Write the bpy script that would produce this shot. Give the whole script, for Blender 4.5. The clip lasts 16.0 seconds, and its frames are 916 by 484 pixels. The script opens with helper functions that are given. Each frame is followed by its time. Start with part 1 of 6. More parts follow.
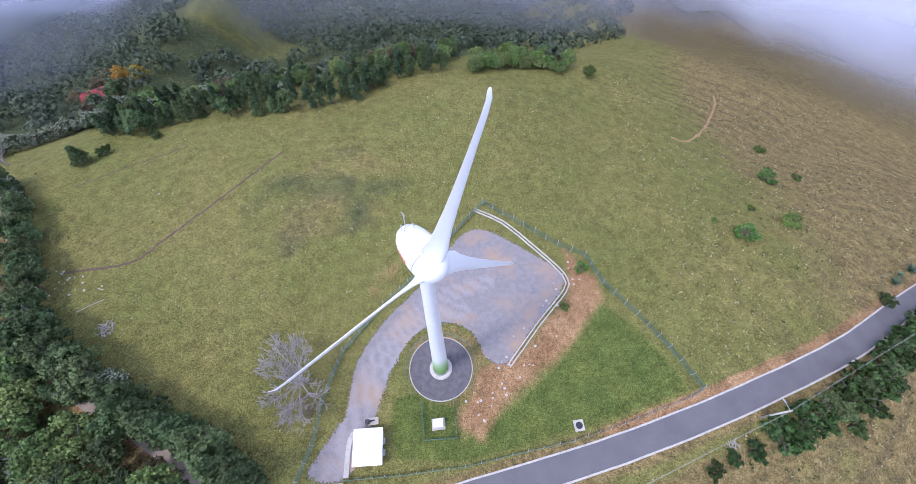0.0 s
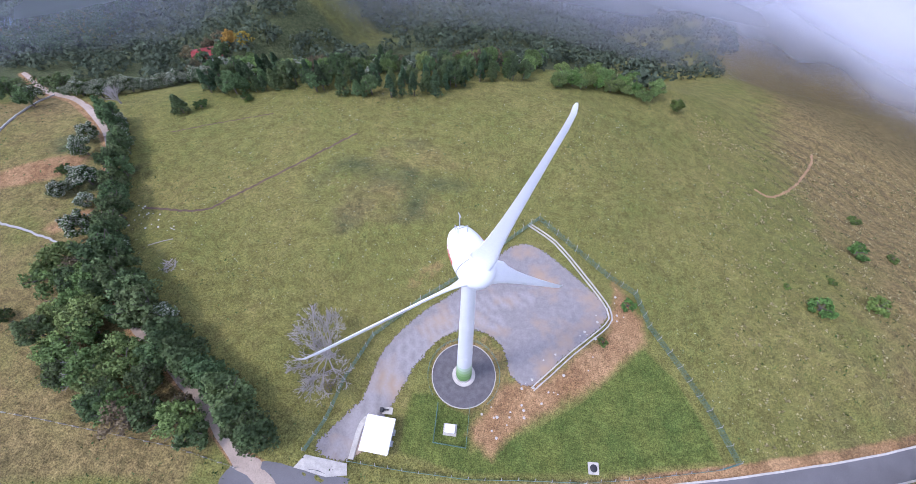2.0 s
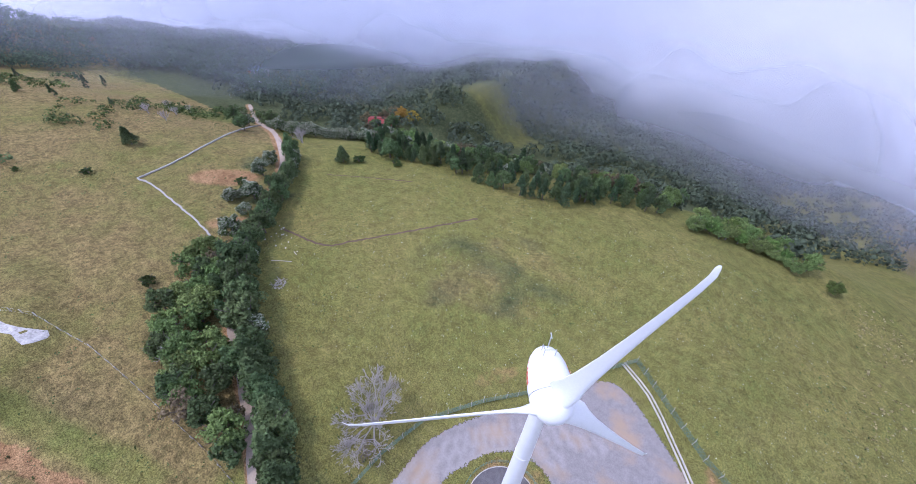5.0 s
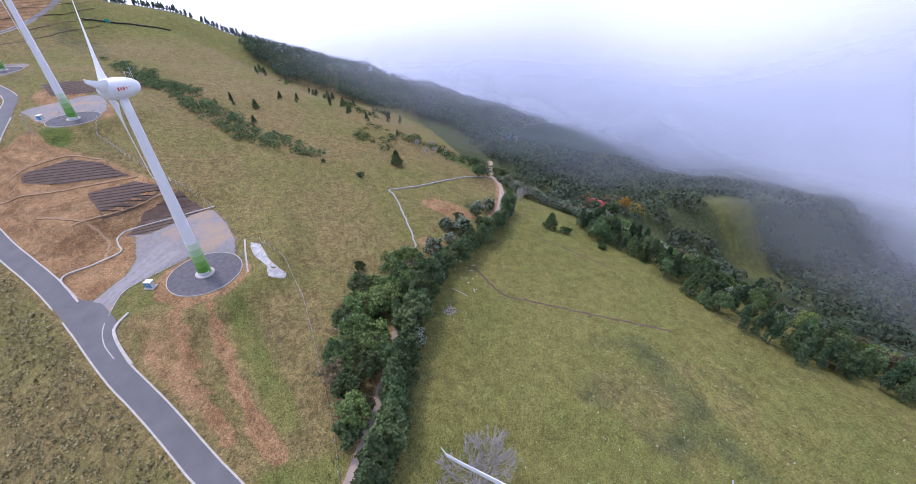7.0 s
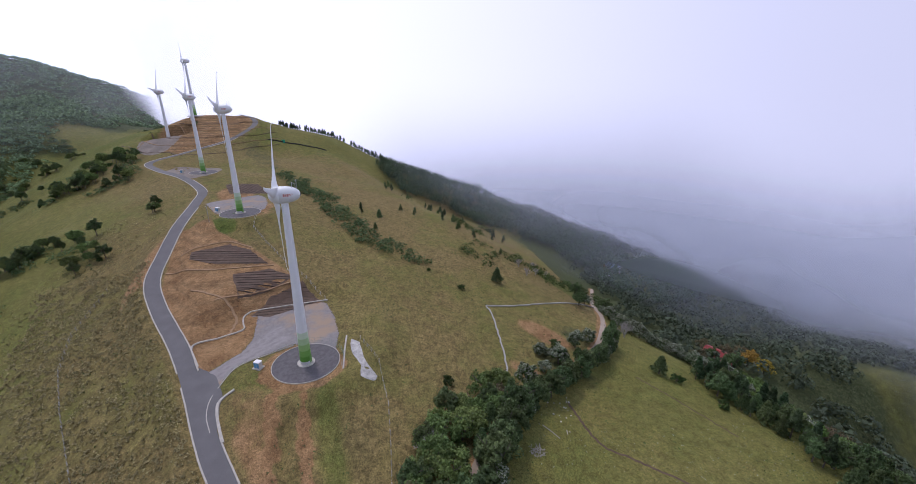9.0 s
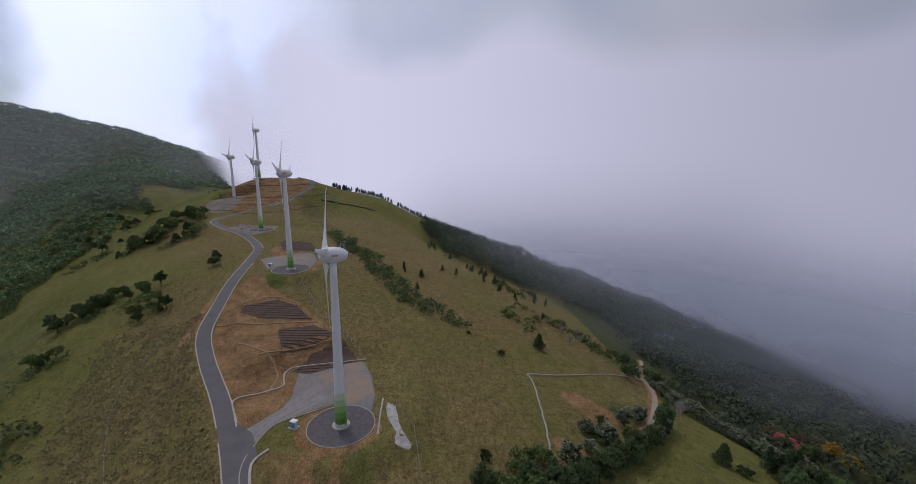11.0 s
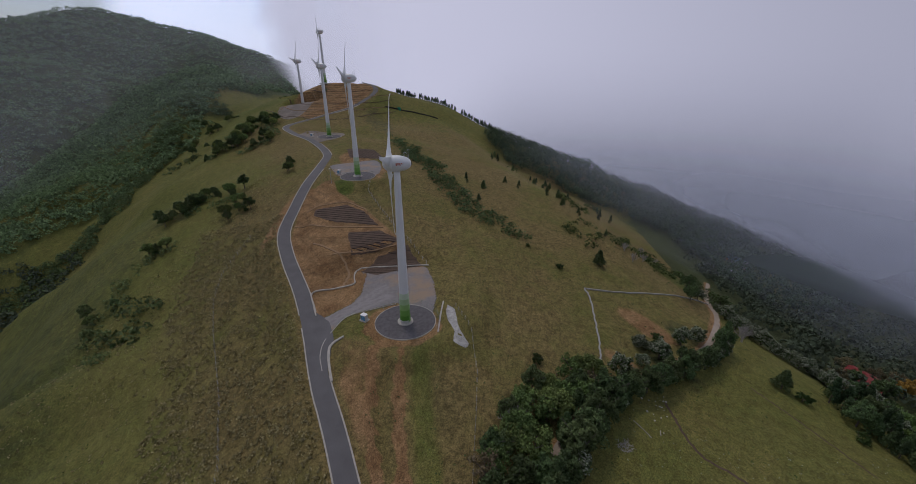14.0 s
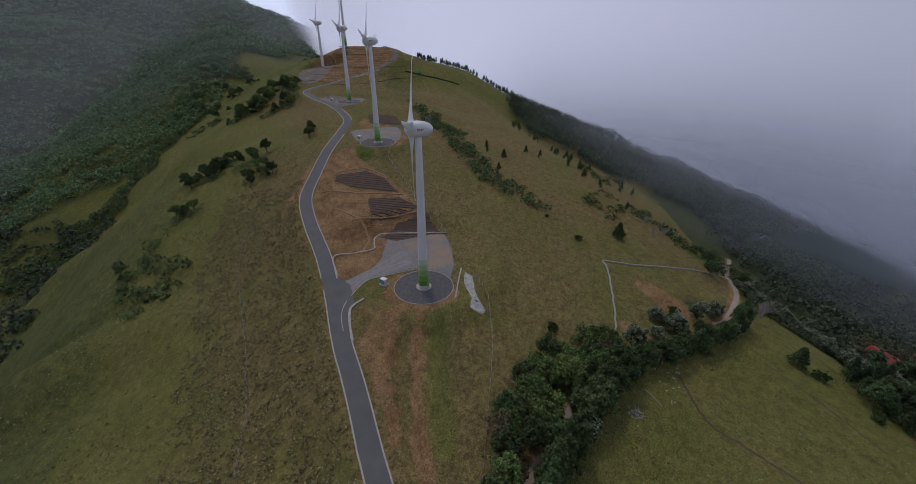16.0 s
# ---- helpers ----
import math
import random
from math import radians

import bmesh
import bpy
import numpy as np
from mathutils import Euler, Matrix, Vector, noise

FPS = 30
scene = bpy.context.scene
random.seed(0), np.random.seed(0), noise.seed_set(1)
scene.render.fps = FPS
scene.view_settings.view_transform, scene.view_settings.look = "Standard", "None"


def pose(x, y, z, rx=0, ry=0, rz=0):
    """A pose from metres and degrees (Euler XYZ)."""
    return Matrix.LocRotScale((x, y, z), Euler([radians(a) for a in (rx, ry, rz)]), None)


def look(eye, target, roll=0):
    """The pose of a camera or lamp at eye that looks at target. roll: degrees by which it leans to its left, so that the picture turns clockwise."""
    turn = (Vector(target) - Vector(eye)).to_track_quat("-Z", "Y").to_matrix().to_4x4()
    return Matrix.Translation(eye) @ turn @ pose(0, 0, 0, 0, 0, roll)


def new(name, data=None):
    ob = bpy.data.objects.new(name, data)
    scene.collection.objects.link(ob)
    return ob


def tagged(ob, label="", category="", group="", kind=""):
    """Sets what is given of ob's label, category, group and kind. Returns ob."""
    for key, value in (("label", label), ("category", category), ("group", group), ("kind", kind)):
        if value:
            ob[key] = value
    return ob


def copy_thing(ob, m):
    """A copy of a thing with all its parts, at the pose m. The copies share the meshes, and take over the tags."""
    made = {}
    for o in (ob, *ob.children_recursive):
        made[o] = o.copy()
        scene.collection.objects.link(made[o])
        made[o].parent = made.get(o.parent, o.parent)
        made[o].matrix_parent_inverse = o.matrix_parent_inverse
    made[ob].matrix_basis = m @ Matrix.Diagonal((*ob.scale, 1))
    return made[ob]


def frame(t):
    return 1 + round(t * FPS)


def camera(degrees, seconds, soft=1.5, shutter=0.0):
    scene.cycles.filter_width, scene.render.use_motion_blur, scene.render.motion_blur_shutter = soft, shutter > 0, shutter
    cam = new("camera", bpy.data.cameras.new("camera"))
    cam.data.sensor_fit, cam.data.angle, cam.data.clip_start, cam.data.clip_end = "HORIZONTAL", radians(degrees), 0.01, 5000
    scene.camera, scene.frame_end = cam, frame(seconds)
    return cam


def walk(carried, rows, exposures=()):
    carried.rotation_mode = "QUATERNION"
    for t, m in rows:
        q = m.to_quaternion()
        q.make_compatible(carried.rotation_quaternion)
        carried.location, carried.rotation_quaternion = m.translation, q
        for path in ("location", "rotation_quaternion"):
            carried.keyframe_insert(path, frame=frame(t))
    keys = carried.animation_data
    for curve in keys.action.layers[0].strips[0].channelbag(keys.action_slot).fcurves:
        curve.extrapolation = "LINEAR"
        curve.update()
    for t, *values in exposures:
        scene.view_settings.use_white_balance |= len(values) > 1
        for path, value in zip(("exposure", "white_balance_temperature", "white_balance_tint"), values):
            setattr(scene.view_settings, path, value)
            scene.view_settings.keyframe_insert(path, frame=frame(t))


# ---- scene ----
from mathutils.geometry import delaunay_2d_cdt

cam = camera(95.6, 16.0, 0.85)
# seconds, eye in metres, heading, pitch and roll in degrees
PATH = [
    (0.0, 0.01, 0.02, 82.31, 3.76, -59.99, -0.37),
    (0.5, -0.02, 0.17, 82.26, 6.83, -59.78, -0.23),
    (1.0, -0.27, 0.16, 81.82, 13.70, -59.44, 0.12),
    (1.5, -0.41, 0.31, 81.67, 16.45, -59.34, 0.25),
    (2.0, -0.43, 0.31, 81.73, 16.57, -59.13, 0.22),
    (2.5, -0.37, 0.45, 81.50, 16.67, -58.59, 0.16),
    (3.0, -0.45, 0.53, 81.29, 17.22, -55.62, 0.19),
    (3.5, -0.91, 0.84, 81.58, 19.52, -52.33, 0.53),
    (4.0, -1.94, 0.77, 81.88, 25.22, -49.57, 1.30),
    (6.5, 0.03, 3.40, 77.87, 63.14, -39.72, -1.47),
    (7.0, -0.27, 2.12, 76.64, 72.65, -35.72, -0.45),
    (7.5, -1.01, 0.67, 76.93, 80.96, -33.47, 0.40),
    (8.0, -1.32, -0.02, 77.08, 85.07, -29.58, 0.71),
    (8.5, -1.57, -0.27, 77.32, 85.92, -24.92, 0.67),
    (9.0, -1.88, -0.34, 77.46, 86.64, -19.96, 0.66),
    (9.5, -2.06, -0.55, 77.52, 88.45, -16.18, 0.73),
    (10.0, -1.79, -0.61, 77.80, 90.67, -13.21, 0.62),
    (12.5, -2.72, -0.62, 78.82, 96.46, -14.64, 0.21),
    (13.0, -2.66, -0.69, 78.72, 97.09, -18.81, 0.20),
    (13.5, -2.66, -0.47, 78.46, 98.35, -21.75, 0.15),
    (14.0, -2.53, -0.60, 78.30, 101.38, -24.04, 0.17),
    (14.5, -1.96, -0.89, 78.24, 103.29, -25.53, 0.46),
    (15.0, -1.79, -0.95, 78.14, 103.89, -26.76, 0.35),
    (15.5, -1.92, -0.98, 77.90, 103.94, -27.53, 0.46),
    (16.0, -1.49, -0.95, 78.04, 103.96, -28.19, 0.54),
]
EXPOSURES = [(0.0, 1.03, 5250, 23), (4.2, 1.0, 5250, 24), (6.5, 0.86, 5350, 23), (8.0, 0.58, 5550, 20), (9.0, 0.08, 5750, 19), (10.0, -0.4, 5900, 17), (12.5, -0.88, 6150, 15), (16.0, -0.92, 5850, 14)]


def aim(x, y, z, yaw, pitch, roll):
    return pose(x, y, z, 0, 0, yaw) @ pose(0, 0, 0, 90 + pitch, 0, 0) @ pose(0, 0, 0, 0, 0, roll)


walk(cam, [(row[0], aim(*row[1:])) for row in PATH], EXPOSURES)

# light: a high overcast with the sun behind thin cloud over the south-west
SUN_AZ, SUN_EL = 125.0, 60.0
world = bpy.data.worlds.new("world")
scene.world = world
world.use_nodes = True
wt = world.node_tree
wt.nodes.clear()
w_out = wt.nodes.new("ShaderNodeOutputWorld")
w_mix = wt.nodes.new("ShaderNodeMixShader")
w_sky = wt.nodes.new("ShaderNodeTexSky")
w_sky.sky_type = "NISHITA"
w_sky.sun_disc = False
w_sky.sun_elevation, w_sky.sun_rotation = radians(SUN_EL), radians(-SUN_AZ)
w_bg = wt.nodes.new("ShaderNodeBackground")
w_bg.inputs["Strength"].default_value = 0.1
w_bg2 = wt.nodes.new("ShaderNodeBackground")
w_bg2.inputs["Strength"].default_value = 1.0
w_co = wt.nodes.new("ShaderNodeTexCoord")
w_no = wt.nodes.new("ShaderNodeTexNoise")
w_no.inputs["Scale"].default_value, w_no.inputs["Detail"].default_value = 1.6, 5.0
w_ramp = wt.nodes.new("ShaderNodeValToRGB")
w_ramp.color_ramp.elements[0].position, w_ramp.color_ramp.elements[0].color = 0.3, (0.54, 0.605, 0.75, 1)
w_ramp.color_ramp.elements[1].position, w_ramp.color_ramp.elements[1].color = 0.7, (0.82, 0.81, 0.86, 1)
# the cloud is brightest towards the hidden sun, and breaks to blue over the mountain
w_glow = wt.nodes.new("ShaderNodeVectorMath")
w_glow.operation = "DOT_PRODUCT"
w_glow.inputs[1].default_value = (-math.sin(radians(137)) * 0.97, math.cos(radians(137)) * 0.97, 0.24)
w_lift = wt.nodes.new("ShaderNodeValToRGB")
for at_, v in ((0.0, 0.72), (0.55, 0.95), (0.86, 1.25), (1.0, 2.7)):
    stop = w_lift.color_ramp.elements[0] if at_ == 0 else w_lift.color_ramp.elements[-1] if at_ == 1 else w_lift.color_ramp.elements.new(at_)
    stop.color = (v, v, v, 1)
w_dot = wt.nodes.new("ShaderNodeVectorMath")
w_dot.operation = "DOT_PRODUCT"
w_dot.inputs[1].default_value = (-math.sin(radians(143)) * 0.985, math.cos(radians(143)) * 0.985, 0.165)
w_add = wt.nodes.new("ShaderNodeMath")
w_add.operation = "MULTIPLY_ADD"
w_add.inputs[1].default_value = 0.12
w_gap = wt.nodes.new("ShaderNodeMapRange")
w_gap.inputs[1].default_value, w_gap.inputs[2].default_value = 1.040, 1.049
w_gap.inputs[3].default_value, w_gap.inputs[4].default_value = 1.0, 0.2
for a, b in ((w_co.outputs["Generated"], w_no.inputs["Vector"]), (w_no.outputs["Fac"], w_ramp.inputs["Fac"]), (w_ramp.outputs["Color"], w_bg2.inputs["Color"]),
             (w_co.outputs["Generated"], w_glow.inputs[0]), (w_glow.outputs["Value"], w_lift.inputs[0]), (w_lift.outputs["Color"], w_bg2.inputs["Strength"]),
             (w_co.outputs["Generated"], w_dot.inputs[0]), (w_no.outputs["Fac"], w_add.inputs[0]), (w_dot.outputs["Value"], w_add.inputs[2]),
             (w_add.outputs["Value"], w_gap.inputs[0]), (w_gap.outputs["Result"], w_mix.inputs["Fac"]),
             (w_sky.outputs["Color"], w_bg.inputs["Color"]), (w_bg.outputs["Background"], w_mix.inputs[1]), (w_bg2.outputs["Background"], w_mix.inputs[2]),
             (w_mix.outputs["Shader"], w_out.inputs["Surface"])):
    wt.links.new(a, b)
sun = new("sun", bpy.data.lights.new("sun", "SUN"))
sun.data.energy, sun.data.angle, sun.data.color = 1.25, radians(10), (1.0, 0.88, 0.7)
sun.matrix_world = look((-math.sin(radians(SUN_AZ)) * 100 * math.cos(radians(SUN_EL)), math.cos(radians(SUN_AZ)) * 100 * math.cos(radians(SUN_EL)), 100 * math.sin(radians(SUN_EL))), (0, 0, 0))


def material(name, color, rough=0.8, metal=0.0, spread=0.25, scale=2.0, fine=18.0, bump=0.3, bump_size=0.05, random_tint=0.0):
    """A surface whose colour varies at two scales, with a fine relief."""
    m = bpy.data.materials.new(name)
    m.use_nodes = True
    t = m.node_tree
    b = t.nodes["Principled BSDF"]
    co = t.nodes.new("ShaderNodeTexCoord")
    n1, n2 = t.nodes.new("ShaderNodeTexNoise"), t.nodes.new("ShaderNodeTexNoise")
    n1.inputs["Scale"].default_value, n2.inputs["Scale"].default_value = scale, fine
    n1.inputs["Detail"].default_value = n2.inputs["Detail"].default_value = 4.0
    add = t.nodes.new("ShaderNodeMath")
    add.operation = "ADD"
    rng = t.nodes.new("ShaderNodeMapRange")
    rng.inputs[1].default_value, rng.inputs[2].default_value = 0.6, 1.4
    rng.inputs[3].default_value, rng.inputs[4].default_value = 1 - spread, 1 + spread
    mul = t.nodes.new("ShaderNodeVectorMath")
    mul.operation = "SCALE"
    mul.inputs[0].default_value = color
    bm = t.nodes.new("ShaderNodeBump")
    bm.inputs["Strength"].default_value, bm.inputs["Distance"].default_value = bump, bump_size
    for a, c in ((co.outputs["Object"], n1.inputs["Vector"]), (co.outputs["Object"], n2.inputs["Vector"]), (n1.outputs["Fac"], add.inputs[0]), (n2.outputs["Fac"], add.inputs[1]),
                 (add.outputs["Value"], rng.inputs[0]), (rng.outputs["Result"], mul.inputs["Scale"]),
                 (n2.outputs["Fac"], bm.inputs["Height"]), (bm.outputs["Normal"], b.inputs["Normal"])):
        t.links.new(a, c)
    last = mul.outputs["Vector"]
    if random_tint:
        info = t.nodes.new("ShaderNodeObjectInfo")
        hsv = t.nodes.new("ShaderNodeHueSaturation")
        r2 = t.nodes.new("ShaderNodeMapRange")
        r2.inputs[3].default_value, r2.inputs[4].default_value = 1 - random_tint, 1 + random_tint
        r3 = t.nodes.new("ShaderNodeMapRange")
        r3.inputs[3].default_value, r3.inputs[4].default_value = 0.5 - random_tint * 0.07, 0.5 + random_tint * 0.07
        fr = t.nodes.new("ShaderNodeMath")
        fr.operation = "FRACT"
        ten = t.nodes.new("ShaderNodeMath")
        ten.operation = "MULTIPLY"
        ten.inputs[1].default_value = 7.31
        for a, c in ((info.outputs["Random"], r2.inputs[0]), (info.outputs["Random"], ten.inputs[0]), (ten.outputs["Value"], fr.inputs[0]), (fr.outputs["Value"], r3.inputs[0]),
                     (r2.outputs["Result"], hsv.inputs["Value"]), (r3.outputs["Result"], hsv.inputs["Hue"]), (last, hsv.inputs["Color"])):
            t.links.new(a, c)
        last = hsv.outputs["Color"]
    t.links.new(last, b.inputs["Base Color"])
    b.inputs["Roughness"].default_value, b.inputs["Metallic"].default_value = rough, metal
    return m


def leafy(name, color, rough=0.7, spread=0.45, tint=0.3):
    """Leaves: tint by leaf and by tree, and light that shines through."""
    m = material(name, color, rough, 0, 0.25, 0.35, 1.5, 0.0, 0.01, tint)
    t = m.node_tree
    b = t.nodes["Principled BSDF"]
    link = b.inputs["Base Color"].links[0]
    src = link.from_socket
    geo = t.nodes.new("ShaderNodeNewGeometry")
    r = t.nodes.new("ShaderNodeMapRange")
    r.inputs[3].default_value, r.inputs[4].default_value = 1 - spread, 1 + spread
    s = t.nodes.new("ShaderNodeVectorMath")
    s.operation = "SCALE"
    tr = t.nodes.new("ShaderNodeBsdfTranslucent")
    mix = t.nodes.new("ShaderNodeMixShader")
    mix.inputs["Fac"].default_value = 0.25
    out = t.nodes["Material Output"]
    for a, c in ((geo.outputs["Random Per Island"], r.inputs[0]), (src, s.inputs[0]), (r.outputs["Result"], s.inputs["Scale"]), (s.outputs["Vector"], b.inputs["Base Color"]),
                 (s.outputs["Vector"], tr.inputs["Color"]), (b.outputs["BSDF"], mix.inputs[1]), (tr.outputs["BSDF"], mix.inputs[2]), (mix.outputs["Shader"], out.inputs["Surface"])):
        t.links.new(a, c)
    b.inputs["Specular IOR Level"].default_value = 0.2
    return m


M_WHITE = material("white_paint", (0.78, 0.79, 0.8), 0.38, 0, 0.05, 0.4, 6, 0.02)
M_BANDS = [material("green_band", c, 0.4, 0, 0.08, 0.6, 6, 0.02) for c in ((0.10, 0.27, 0.03), (0.17, 0.36, 0.07), (0.28, 0.47, 0.16), (0.42, 0.58, 0.32), (0.58, 0.69, 0.52))]
M_CONCRETE = material("concrete", (0.46, 0.44, 0.41), 0.9, 0, 0.3, 0.9, 14, 0.4, 0.03)
M_PALE = material("pale_concrete", (0.44, 0.41, 0.365), 0.85, 0, 0.3, 1.2, 12, 0.3, 0.02)
M_ASPHALT = material("asphalt", (0.124, 0.118, 0.122), 0.85, 0, 0.22, 0.25, 9, 0.3, 0.02)
M_GRAVEL = material("grey_gravel", (0.2, 0.168, 0.145), 0.95, 0, 0.45, 0.12, 1.4, 0.15, 0.04)
M_DARK_GRAVEL = material("dark_gravel", (0.115, 0.106, 0.112), 0.95, 0, 0.4, 1.1, 7, 0.9, 0.08)
M_EARTH = material("orange_earth", (0.31, 0.19, 0.095), 0.95, 0, 0.4, 0.25, 3, 0.8, 0.1)
M_MULCH = material("planted_bed", (0.105, 0.07, 0.05), 0.95, 0, 0.4, 0.5, 4, 0.9, 0.12)
M_BARK = material("bark", (0.12, 0.1, 0.085), 0.95, 0, 0.3, 2, 12, 0.6, 0.04)
M_PALE_BARK = material("pale_bark", (0.36, 0.33, 0.31), 0.95, 0, 0.25, 2, 12, 0.5, 0.03)
M_FENCE = material("green_wire", (0.09, 0.17, 0.14), 0.55, 0.2, 0.2)
M_POST = material("weathered_post", (0.34, 0.33, 0.31), 0.85, 0, 0.25, 3, 20)
M_DARK = material("dark_metal", (0.03, 0.03, 0.035), 0.5, 0.3, 0.2)
M_STEEL = material("galvanised_steel", (0.45, 0.46, 0.48), 0.4, 0.8, 0.15)
M_ROOF_WHITE = material("white_sheet_roof", (0.82, 0.81, 0.83), 0.45, 0, 0.05, 0.8, 6, 0.05)
M_RED_ROOF = material("red_sheet_roof", (0.38, 0.055, 0.05), 0.5, 0, 0.2, 1, 8, 0.1)
M_WALL = material("plaster_wall", (0.55, 0.53, 0.5), 0.85, 0, 0.15, 1, 10, 0.2)
M_BLUE_ROOF = material("pale_blue_roof", (0.32, 0.45, 0.55), 0.5, 0, 0.15)
M_CAR = material("blue_car_paint", (0.045, 0.075, 0.2), 0.25, 0.3, 0.06, 1, 5, 0.0)
M_TYRE = material("tyre_rubber", (0.025, 0.025, 0.025), 0.9)
M_GLASS = material("dark_glass", (0.02, 0.025, 0.03), 0.08, 0, 0.05, 1, 5, 0.0)
M_SHEET = material("green_sheet", (0.03, 0.3, 0.2), 0.6)
M_BLUE = material("blue_panel", (0.12, 0.3, 0.5), 0.5)
M_RED_MARK = material("orange_red_marking", (0.55, 0.12, 0.06), 0.5)
L_BROAD = leafy("broad_leaves", (0.15, 0.208, 0.064))
L_DARK = leafy("dark_leaves", (0.108, 0.155, 0.06))
L_PINE = leafy("pine_needles", (0.07, 0.11, 0.05))
L_LIGHT = leafy("light_leaves", (0.12, 0.19, 0.045))
L_FLOWER = leafy("white_flowers", (0.36, 0.385, 0.29), 0.7, 0.3, 0.15)
L_BROWN = leafy("brown_leaves", (0.16, 0.135, 0.075))
L_YELLOW = leafy("yellow_leaves", (0.38, 0.26, 0.05))
L_SHRUB = leafy("shrub_leaves", (0.06, 0.1, 0.028))
L_WOODS = leafy("far_leaves", (0.078, 0.102, 0.064), 0.8, 0.32, 0.0)
M_WASHED = material("washed_stone", (0.4, 0.385, 0.37), 0.95, 0, 0.5, 0.7, 3, 0.8, 0.1)
L_TUFT = leafy("dry_tufts", (0.34, 0.295, 0.155), 0.9, 0.35, 0.0)


def ground_material():
    m = bpy.data.materials.new("hillside_grass")
    m.use_nodes = True
    t = m.node_tree
    b = t.nodes["Principled BSDF"]
    co = t.nodes.new("ShaderNodeTexCoord")

    def noise_at(scale, detail=5.0, distort=0.0):
        n = t.nodes.new("ShaderNodeTexNoise")
        n.inputs["Scale"].default_value, n.inputs["Detail"].default_value, n.inputs["Distortion"].default_value = scale, detail, distort
        t.links.new(co.outputs["Object"], n.inputs["Vector"])
        return n.outputs["Fac"]

    def rgb(c):
        n = t.nodes.new("ShaderNodeRGB")
        n.outputs[0].default_value = (*c, 1)
        return n.outputs[0]

    def mixed(fac, a, c):
        n = t.nodes.new("ShaderNodeMix")
        n.data_type = "RGBA"
        t.links.new(fac, n.inputs["Factor"])
        t.links.new(a, n.inputs["A"])
        t.links.new(c, n.inputs["B"])
        return n.outputs["Result"]

    def ranged(v, lo, hi, out_lo=0.0, out_hi=1.0):
        n = t.nodes.new("ShaderNodeMapRange")
        n.inputs[1].default_value, n.inputs[2].default_value, n.inputs[3].default_value, n.inputs[4].default_value = lo, hi, out_lo, out_hi
        t.links.new(v, n.inputs[0])
        return n.outputs["Result"]

    def plus(a, c, k=1.0):
        n = t.nodes.new("ShaderNodeMath")
        n.operation = "MULTIPLY_ADD"
        n.inputs[1].default_value = k
        t.links.new(a, n.inputs[0])
        t.links.new(c, n.inputs[2])
        return n.outputs["Value"]

    def attr(name):
        n = t.nodes.new("ShaderNodeAttribute")
        n.attribute_name = name
        return n.outputs["Fac"]

    big, mid, fine, grain = noise_at(0.035), noise_at(0.16, 6), noise_at(0.9, 6), noise_at(4.5, 3)
    ragged = plus(fine, plus(mid, mid, 0.0), 0.6)
    grass = mixed(ranged(plus(mid, big, 0.7), 0.62, 1.08), rgb((0.14, 0.156, 0.042)), rgb((0.218, 0.19, 0.066)))
    grass = mixed(ranged(fine, 0.35, 0.7), grass, rgb((0.168, 0.16, 0.044)))
    dry = mixed(ranged(fine, 0.36, 0.66), rgb((0.262, 0.196, 0.082)), rgb((0.15, 0.122, 0.048)))
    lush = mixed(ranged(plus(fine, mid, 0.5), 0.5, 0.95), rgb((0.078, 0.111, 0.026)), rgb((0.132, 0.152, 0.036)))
    soil = mixed(ranged(plus(fine, mid, 0.6), 0.55, 1.0), rgb((0.22, 0.125, 0.058)), rgb((0.37, 0.232, 0.115)))
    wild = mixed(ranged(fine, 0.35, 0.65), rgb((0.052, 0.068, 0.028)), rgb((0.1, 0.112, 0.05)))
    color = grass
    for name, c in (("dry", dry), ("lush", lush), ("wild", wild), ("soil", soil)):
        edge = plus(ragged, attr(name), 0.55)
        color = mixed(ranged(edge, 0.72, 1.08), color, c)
    # narrow ledges that cattle and diggers leave along the contour
    sep = t.nodes.new("ShaderNodeSeparateXYZ")
    t.links.new(co.outputs["Object"], sep.inputs[0])
    wob = plus(mid, sep.outputs["Z"], 1.6)
    sn = t.nodes.new("ShaderNodeMath")
    sn.operation = "SINE"
    sc5 = t.nodes.new("ShaderNodeMath")
    sc5.operation = "MULTIPLY"
    sc5.inputs[1].default_value = 4.6
    t.links.new(wob, sc5.inputs[0])
    t.links.new(sc5.outputs["Value"], sn.inputs[0])
    ledge = t.nodes.new("ShaderNodeMath")
    ledge.operation = "MULTIPLY"
    t.links.new(ranged(sn.outputs["Value"], 0.1, 0.9), ledge.inputs[0])
    t.links.new(attr("ledges"), ledge.inputs[1])
    color = mixed(ledge.outputs["Value"], color, rgb((0.095, 0.075, 0.045)))
    blot = ranged(plus(noise_at(0.42, 8), noise_at(1.7, 4), 0.8), 0.62, 1.2, 0.58, 1.2)
    sb = t.nodes.new("ShaderNodeVectorMath")
    sb.operation = "SCALE"
    t.links.new(color, sb.inputs[0])
    t.links.new(blot, sb.inputs["Scale"])
    color = sb.outputs["Vector"]
    speck = ranged(grain, 0.3, 0.7, 0.45, 1.5)
    sc = t.nodes.new("ShaderNodeVectorMath")
    sc.operation = "SCALE"
